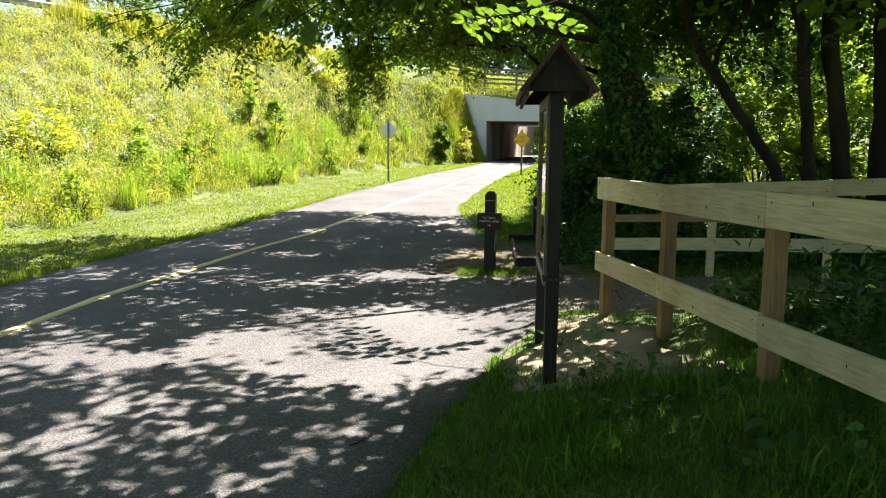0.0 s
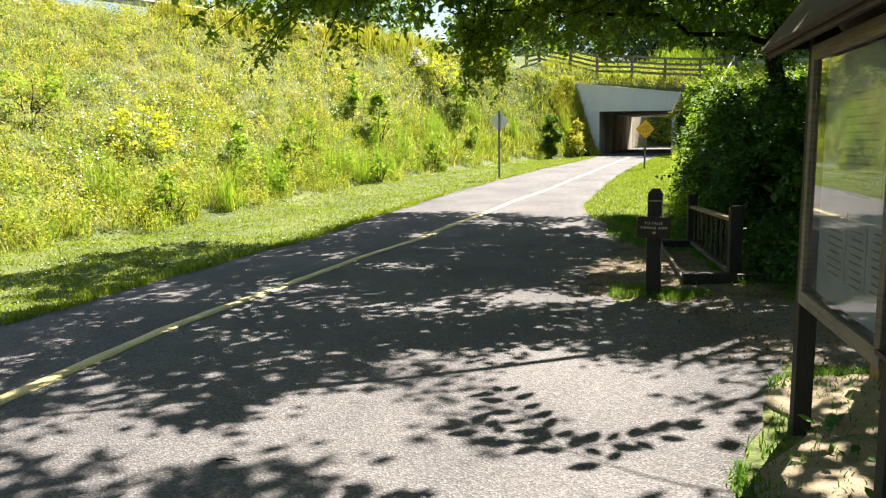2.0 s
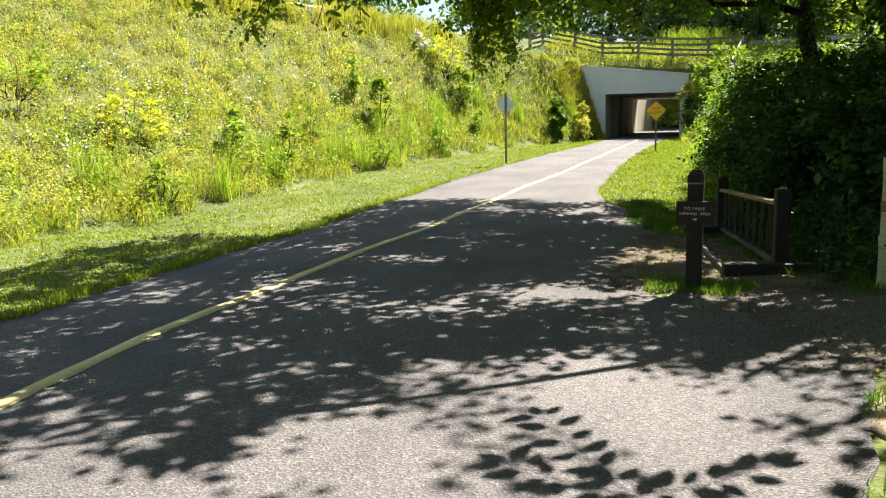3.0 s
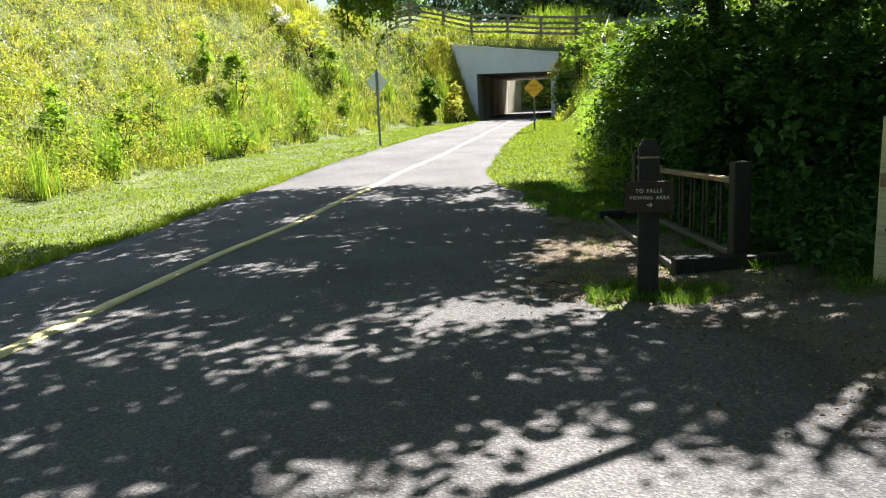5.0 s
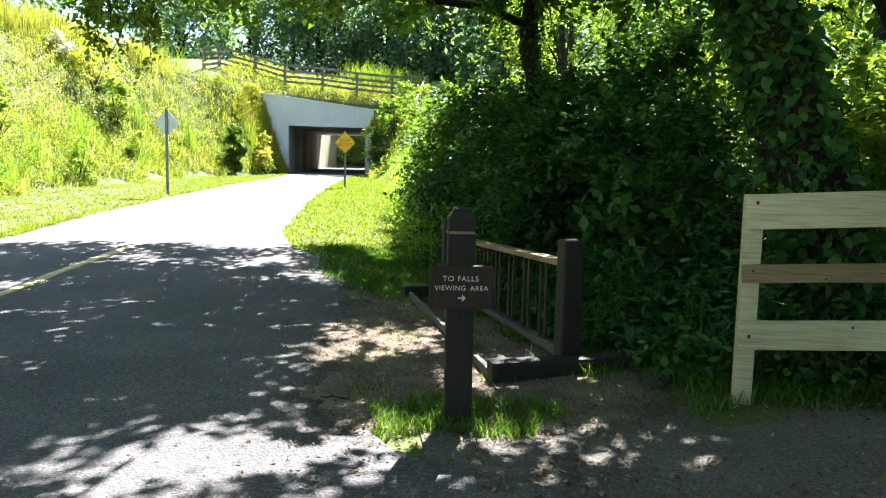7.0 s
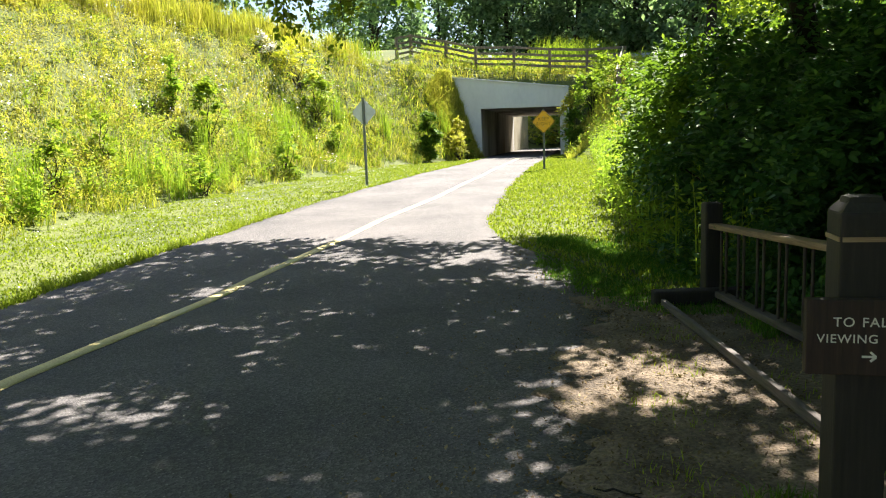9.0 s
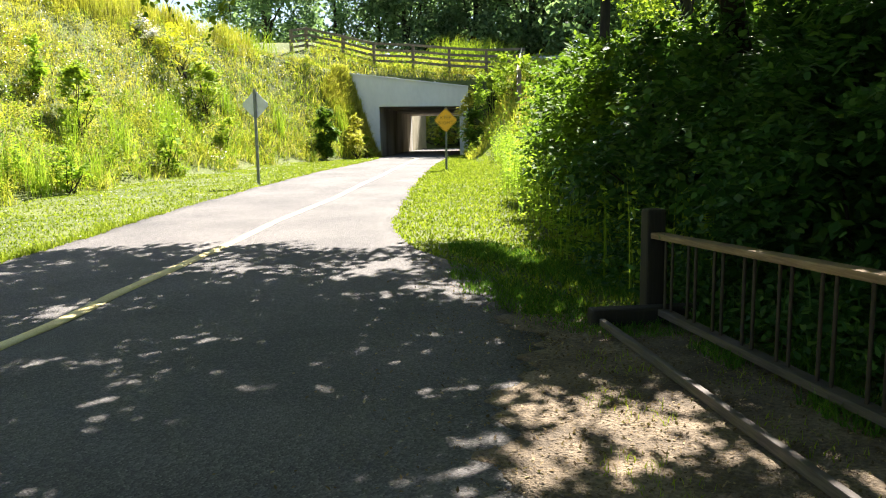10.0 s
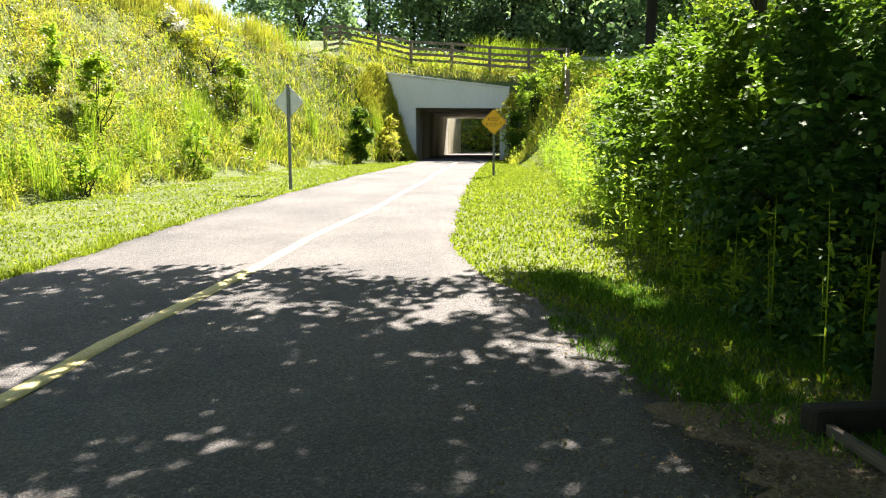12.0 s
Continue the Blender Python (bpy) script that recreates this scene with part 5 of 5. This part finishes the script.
# low mounds of weeds, each clump one green
for mat, n, hgt, seed, lab in ((M_BRIGHTLEAF, 520, 0.30, 301, "bright green weed mounds on the slope"), (M_MEADOW, 900, 0.34, 302, "yellow-green weed mounds on the slope"), (M_SHRUB, 170, 0.34, 303, "dark green weed mounds on the slope"), (M_STRAW, 330, 0.26, 304, "dry brown weed mounds on the slope"), (M_YFLOWER, 130, 0.34, 305, "yellow blooming weed mounds on the slope")):
    r2 = np.random.default_rng(seed)
    C = scatter(n * 3, -31, -6, 0, 48.0, r2, hill)
    C[:, 2] += hgt * r2.uniform(0.3, 1.0, len(C))
    P = cloud(C, r2.uniform(0.16, 0.42, len(C)), 900, r2, 0.5)
    P[:, 2] = np.maximum(P[:, 2], rough_land(P[:, 0], P[:, 1]) + 0.02)
    V, F = leaf_arrays(P, 0.058, r2, -0.1, 0.8, 0.28)
    tagged(raw("weed_mounds", V, F, mat), lab, "weeds", kind="stuff")
# white flower heads in drifts
P = scatter(34000, -24, -8, 4, 46, rg, hill)
low_slope = np.exp(-((foot_x(P[:, 1]) - P[:, 0] - 3.2) / 1.6) ** 2)
P = P[(patchy(P, 0.45) * patchy(P, 1.6)) > 0.5 - 0.36 * low_slope]
P[:, 2] += rg.uniform(0.35, 0.65, len(P))
V, F = leaf_arrays(P, 0.055, rg, 0.0, 2.0, 0.5)
tagged(raw("wildflowers", V, F, M_FLOWER), "white wildflower heads in drifts over the meadow", "flowers", kind="stuff")
# reeds and tall clumps near the mown edge
cx = scatter(75, -12.6, -7, 6, 46, rg, lambda x, y: (x < foot_x(y) - 0.1) & (x > foot_x(y) - 1.6))
P = np.repeat(cx, 110, 0)
P[:, :2] += rg.normal(0, 0.16, (len(P), 2))
P[:, 2] = rough_land(P[:, 0], P[:, 1])
grass("grass_clumps", P, 0.95, 0.014, M_SAPLING, 204, "tall green grass clumps at the meadow edge", lean=0.3)
cy = rg.uniform(26, 44, 90)
cx = np.stack([top_x(cy) + rg.uniform(-0.9, 0.3, 90), cy, 0 * cy], 1)
P = np.repeat(cx, 100, 0)
P[:, :2] += rg.normal(0, 0.25, (len(P), 2))
P[:, 2] = rough_land(P[:, 0], P[:, 1])
grass("crest_grass", P, 0.75, 0.022, M_MEADOW, 214, "tall ragged grass along the crest of the bank", lean=0.35)
# bank above and beside the underpass
bank = lambda x, y: ((y > 48.9) & (y < 58)) | ((y <= 48.4) & (x > -1.2) & (y > 40.5)) | ((y <= 40.5) & (x > 0.3))
P = scatter(56000, -9.5, 7, 30, 58, rg, bank)
inside = (P[:, 0] > -6.2) & (P[:, 0] < 1.1) & (P[:, 1] > 48.8)
P[inside, 2] = 4.68 + 0.6 * ease(48.7, 50.5, P[inside, 1]) + 0.9 * ease(51.5, 54.5, P[inside, 1]) - 0.45 * ease(-6, 0, P[inside, 0])
grass("bank_grass", P, 0.30, 0.03, M_MEADOW, 205, "long grass on the bank over the underpass", lean=0.9)
P = P[rg.uniform(0, 1, len(P)) < 0.35]
P[:, 2] += rg.uniform(0.1, 0.6, len(P))
V, F = leaf_arrays(P, 0.14, rg, 0.0, 0.5, 0.28)
tagged(raw("bank_weeds", V, F, M_BRIGHTLEAF), "bright weeds on the bank over the underpass", "weeds", kind="stuff")
P = np.repeat(np.array([(-2.0, 56.5, 5.9), (-1.0, 57, 5.9), (0.4, 57, 5.8), (1.5, 57, 5.7), (-0.3, 57.4, 5.8), (-12.6, 49.5, 5.6)]), 260, 0)
P[:, :2] += rg.normal(0, 0.55, (len(P), 2))
grass("reed_clumps", P, 1.35, 0.04, M_BRIGHTLEAF, 206, "tall bright reeds behind the bank fence", lean=0.5)
# mown verge, left
mown = lambda x, y: (x > foot_x(y) - 1.1) & (x < edge(LEFT, y, 1.0) + 0.05)
P = scatter(380000, -14, -5, 1, 48.3, rg, mown)
P = P[rg.uniform(0, 1, len(P)) < np.interp(P[:, 1], [8, 16, 30], [0.75, 0.45, 0.25])]
grass("mown_grass", P, 0.036 + 0.03 * (P[:, 0] > edge(LEFT, P[:, 1], 1.0) - 0.2), 0.011 + 0.0006 * P[:, 1], M_LAWN, 207, "short mown grass verge beside the path", lean=1.1)
P = scatter(3500, -13, -5, 4, 44, rg, mown)
P = P[patchy(P, 1.4) > 0.4]
P[:, 2] += 0.07
V, F = leaf_arrays(P, 0.022, rg, 0.0, 2.0, 0.5)
tagged(raw("clover_flowers", V, F, M_FLOWER), "small white clover heads in the mown grass", "flowers", kind="stuff")
P = scatter(60000, -8.0, -6.0, 5, 22, rg, lambda x, y: (x < edge(LEFT, y, 1.0) + 0.06) & (x > edge(LEFT, y, 1.0) - 0.18 - 0.14 * np.sin(y * 1.9) * np.sin(y * 4.7)))
grass("edge_grass", P, 0.10, 0.010, M_LAWN, 221, "longer grass overhanging the edge of the asphalt", lean=1.1)
P = scatter(16000, -8.2, -5.5, 46.0, 48.4, rg, lambda x, y: (x < foot_x(y) + 0.12) & (x > foot_x(y) - 1.9))
grass("headwall_grass", P, 0.30, 0.03, M_MEADOW, 222, "long pale grass leaning over the edge of the headwall", lean=0.9)
# verge between path and hedge
P = scatter(75000, -3.2, 1.2, 14.6, 48.2, rg, lambda x, y: (x > edge(RIGHT, y, 2.5) - 0.03) & (x < 0.9) & ((y > 16.2) | (x > np.interp(y, [14.6, 15.4, 16.2], [-1.3, -1.75, -2.05]))))
grass("verge_grass", P, 0.042, 0.011 + 0.0006 * P[:, 1], M_LAWN, 208, "mown grass between the path and the hedge", lean=1.1)
P = scatter(60000, -2.1, 0.2, 14.2, 18.5, rg, lambda x, y: (x > np.interp(y, [14.2, 14.6, 15.4, 16.2, 18.5], [-1.0, -1.5, -1.8, -2.0, -2.35]) + 0.12 * np.sin(y * 9) + 0.08 * np.sin(y * 21)) & (rg.uniform(0, 1, len(x)) < 0.45 + 0.4 * np.sin(x * 5 + y * 3)))
grass("rank_verge_grass", P, 0.06, 0.008, M_SHADEGRASS, 216, "longer shaded grass at the edge of the path", lean=1.0)
P = scatter(15000, 0.3, 5.5, 9.0, 11.6, rg, lambda x, y: (np.abs(y - (10.78 - 0.31 * (x - 0.6))) < 0.3 + 0.14 * np.sin(x * 6)) & (np.sin(x * 4.3) * np.sin(y * 5 + x) > -0.35))
grass("fence_grass", P, 0.08, 0.009, M_SHADEGRASS, 217, "rank grass along the foot of the fence", lean=1.1)
P = scatter(17000, -0.6, 0.6, 11.3, 14.9, rg, lambda x, y: np.sin(x * 8 + y * 2) * np.sin(y * 5.3 - x * 3) > 0.05)
P = P[P[:, 0] > np.interp(P[:, 1], [11.3, 14.9], [-0.15, -0.75])]
grass("rack_grass", P, 0.10, 0.008, M_SHADEGRASS, 218, "tufts of grass under the bike rack", lean=1.0)
# shaded grass round notice board and fence, the shade put into its darker green
P = scatter(170000, -1.2, 5, 0.6, 8.2, rg, lambda x, y: (rg.uniform(0, 1, len(x)) < np.where(((x - 0.45) / 0.9) ** 2 + ((y - 6.5) / 1.1) ** 2 < 1, 0.16, 0.75 + 0.25 * np.sin(x * 3.1 + y) * np.sin(y * 2.7 - x))) & (x > edge(RIGHT, y, 2.5) - 0.02) & (y < 7.75 - 0.30 * (x + 0.3) + 0.2 * np.sin(x * 5)))
grass("shaded_grass", P, 0.058, 0.008, M_SHADEGRASS, 209, "longer shaded grass round the notice board and fence", lean=1.2)
P = scatter(30000, -0.9, 4.5, 0.8, 7.2, rg, lambda x, y: (np.sin(x * 4.7 + 2 * np.sin(y * 2.3)) * np.sin(y * 5.1 + x * 1.7) > 0.35) & (x > edge(RIGHT, y, 2.5) + 0.15) & (((x - 0.45) / 0.9) ** 2 + ((y - 6.5) / 1.1) ** 2 > 1))
grass("shaded_tufts", P, 0.15, 0.010, M_SHADEGRASS, 219, "uneven taller tufts in the shaded grass", lean=1.1)
P = scatter(2600, -0.7, 4.5, 0.8, 6.8, rg, lambda x, y: (np.sin(x * 3.1 - y * 2.2) * np.sin(y * 3.7) > 0.3) & (x > edge(RIGHT, y, 2.5) + 0.2))
P[:, 2] += rg.uniform(0.02, 0.12, len(P))
V, F = leaf_arrays(P, 0.07, rg, 0.1, 1.4, 0.34, oval=True)
tagged(raw("broad_weeds", V, F, M_HEDGE), "broad-leaved weeds in the shaded grass", "weeds", kind="stuff")
P = scatter(15000, -1.75, 0.1, 10.1, 11.3, rg, lambda x, y: ((x + 0.95) / 0.62) ** 2 + ((y - 10.72) / 0.36) ** 2 < 0.75 + 0.45 * np.sin(x * 9 + y * 5) * np.sin(y * 11))
grass("tuft_grass", P, 0.085, 0.006, M_SHRUB, 210, "tuft of grass round the trail post", lean=1.0)
P = scatter(20000, 0.4, 7, 10.2, 12.6, rg, lambda x, y: (y > 10.72 - 0.31 * (x - 0.6) + 0.1 * np.sin(x * 7)))
grass("woodland_grass", P, 0.11, 0.008, M_SHADEGRASS, 211, "rank grass under the fence and trees", lean=1.0)
P = np.concatenate([scatter(20000, 0.2, 7, 10.4, 15, rg, lambda x, y: (y > 10.85 - 0.31 * (x - 0.6))), scatter(5000, 1.2, 5, 0.6, 7, rg, lambda x, y: x > 1.55 + 0.31 * (4.9 - y)), scatter(6000, -0.8, 0.6, 11.9, 17, rg, lambda x, y: x > np.interp(y, [11.9, 15.3, 17], [0.0, -0.5, -1.0]))])
P[:, 2] += rg.uniform(0.03, 0.30, len(P))
V, F = leaf_arrays(P, 0.062, rg, 0.1, 1.2, 0.30, oval=True)
tagged(raw("ground_ivy", V, F, M_HEDGE), "broad green ground-cover leaves under the fence", "ground cover", kind="stuff")
P = scatter(7000, -1.6, 0.2, 10.8, 15.4, rg, lambda x, y: (np.sin(x * 7 + y * 3) * np.sin(y * 4.1 - x * 2) > 0.25))
grass("sprigs", P, 0.06, 0.006, M_LAWN, 215, "scattered grass sprigs in the bare soil", lean=0.8)
def stalks(n, ok, x0, x1, y0, y1, lo, hi, seed, mat, size, label):
    """Upright weeds: leaves set along thin stems."""
    r3 = np.random.default_rng(seed)
    B = scatter(n, x0, x1, y0, y1, r3, ok)
    H = r3.uniform(lo, hi, len(B))
    P = np.repeat(B, 18, 0)
    t = np.tile(np.linspace(0.15, 1, 18), len(B))
    lean = np.repeat(r3.normal(0, 0.16, (len(B), 2)), 18, 0)
    P[:, :2] += lean * t[:, None] + r3.normal(0, 0.02, (len(P), 2))
    P[:, 2] += t * np.repeat(H, 18)
    V, F = leaf_arrays(P, size, r3, -0.1, 0.9, 0.17, oval=True)
    tagged(raw("tall_weeds", V, F, mat), label, "weeds", kind="stuff")
    V, F = blade_arrays(B, H, 0.012, r3, 0.15, 0.05)
    tagged(raw("weed_stems", V, F, mat), label, "weeds", kind="stuff")




def weed_plant(x, y, h, n, size, mat, seed, label):
    """Upright stems in a clump, with large leaves in pairs up to the top."""
    r4 = np.random.default_rng(seed)
    w = empty("weed_plant", x, y, float(land(x, y)), 0, label, "weeds")
    B = r4.normal(0, 0.16, (n, 3)) * np.array([1, 1, 0])
    D = unit(np.array([0, 0, 1.0]) + r4.normal(0, 0.16, (n, 3)))
    L = h * r4.uniform(0.6, 1.05, n)
    V, F = shoot_arrays(B, D, L, 16, size, r4, 0.0, 0.22)
    raw("leaves", V, F, mat, w)["kind"] = "stuff"
    for i in range(n):
        V, F = tube_arrays([B[i] - np.array([0, 0, 0.1]), B[i] + D[i] * L[i]], [0.009, 0.003], 5)
        raw("stem", V, F, mat, w)


WEEDS = [(-11.3, 20.4, 1.25, 9, 0.16, M_SAPLING, "tall broad-leaved weeds at the foot of the slope"), (-11.9, 19.7, 1.15, 8, 0.15, M_BRIGHTLEAF, "tall broad-leaved weeds at the foot of the slope"), (-11.6, 22.9, 0.9, 8, 0.12, M_BRIGHTLEAF, "bright leafy weeds in the meadow"), (-11.4, 25.2, 1.0, 10, 0.14, M_SAPLING, "leafy weeds in the meadow"), (-10.9, 28.8, 0.9, 9, 0.14, M_BRIGHTLEAF, "bright leafy weeds in the meadow")]
for i, row in enumerate(WEEDS):
    weed_plant(*row[:6], 430 + i, row[6])
hedge_x = lambda y: np.interp(y, [11.5, 12.2, 15.2, 16.5, 18, 24, 30, 40], [0.75, 0.25, -0.25, -0.45, -0.75, -0.75, -0.3, -0.1])
stalks(900, lambda x, y: (x > hedge_x(y) - 0.25) & (x < hedge_x(y) + 0.5), -1.2, 1.0, 15.5, 38, 0.35, 1.15, 401, M_SAPLING, 0.075, "upright leafy weeds along the foot of the hedge")
stalks(420, lambda x, y: (x > hedge_x(y) - 0.1) & (x < hedge_x(y) + 0.6), -0.6, 1.2, 11.6, 17, 0.25, 0.8, 402, M_HEDGE, 0.065, "upright leafy weeds behind the bike rack")
stalks(500, lambda x, y: (y > 10.9 - 0.31 * (x - 0.6)), 0.2, 6, 10.2, 13, 0.25, 0.8, 403, M_HEDGE, 0.09, "leafy weeds behind the fence")
stalks(260, lambda x, y: x > 1.62 + 0.31 * (4.9 - y), 1.3, 4.5, 0.8, 7.2, 0.2, 0.6, 404, M_HEDGE, 0.09, "leafy weeds beside the pine fence")
stalks(1300, lambda x, y: (x < foot_x(y) + 0.05) & (x > foot_x(y) - 3.5), -15, -6, 6, 47, 0.5, 1.15, 405, M_BRIGHTLEAF, 0.11, "tall leafy weeds at the foot of the slope")
stalks(700, lambda x, y: hill(x, y) & (x < foot_x(y) - 2.0), -28, -8, 4, 47, 0.35, 0.8, 406, M_MEADOW, 0.11, "tall leafy weeds on the slope")
# fallen leaves and chips on the bare soil and the side way
P = scatter(38000, -2.6, 2.0, 8.4, 15.3, rg, lambda x, y: (x > edge(RIGHT, y, 2.5) - 0.9 * rg.uniform(0, 1, len(x)) ** 2) & ((y > 10.3) | (rg.uniform(0, 1, len(x)) < 0.35)))
P[:, 2] = land(P[:, 0], P[:, 1]) + 0.036
V, F = leaf_arrays(P, 0.015, rg, 0.0, 2.0, 0.26, 0.95)
tagged(raw("fallen_leaves", V, F, M_LITTERLEAF), "dry brown fallen leaves and wood chips", "leaf litter", kind="stuff")
P = scatter(30000, -3.6, 0.6, 8.0, 17.5, rg, lambda x, y: (x > edge(RIGHT, y, 2.5) - 0.1 - 1.5 * rg.uniform(0, 1, len(x)) ** 1.6) & (x < edge(RIGHT, y, 2.5) + 0.4) & (np.sin(x * 3 + y * 1.7) * np.sin(y * 2.3 - x) + rg.uniform(-0.9, 0.9, len(x)) > -0.1))
P[:, 2] = land(P[:, 0], P[:, 1]) + 0.028
V, F = leaf_arrays(P, 0.017, rg, 0.0, 3.0, 0.34, 0.9)
tagged(raw("leaf_crumbs", V, F, M_LITTERLEAF), "fine dry leaf crumbs and grit on the asphalt edge", "leaf litter", kind="stuff")
P = scatter(18000, -1.0, 6.0, 6.5, 10.9, rg, lambda x, y: (y > 8.0 - 0.31 * (x + 0.3)) & (y < 10.75 - 0.31 * (x - 0.6)) & (np.sin(x * 2.1 + y) * np.sin(y * 3.3 - x) + rg.uniform(-0.8, 0.8, len(x)) > 0.0))
P[:, 2] = land(P[:, 0], P[:, 1]) + 0.024
V, F = leaf_arrays(P, 0.026, rg, 0.0, 3.0, 0.32, 0.8)
tagged(raw("gravel_leaves", V, F, M_LITTERLEAF), "scattered dry leaves and chips on the gravel side path", "leaf litter", kind="stuff")


def fallen_twig(x, y, length, ang, seed):
    z = float(land(x, y)) + 0.03
    t = empty("fallen_twig", x, y, z, ang, "thin dry brown twig lying on the path", "twig", "twigs on the path")
    pts = bent((0, 0, 0), (length, 0, 0.004), 6, 0.004, 0.006, seed)
    V, F = tube_arrays(pts, np.linspace(0.006, 0.003, 6), 6)
    raw("stick", V, F, M_BARK, t)
    V, F = tube_arrays(bent(pts[3], (length * 0.8, length * 0.18, 0.006), 4, 0, 0.003, seed + 1), np.linspace(0.004, 0.002, 4), 5)
    raw("side_shoot", V, F, M_BARK, t)


fallen_twig(-2.95, 5.55, 0.13, 8, 1)
fallen_twig(-1.75, 11.1, 0.22, -25, 2)
fallen_twig(-1.05, 4.3, 0.18, 60, 3)
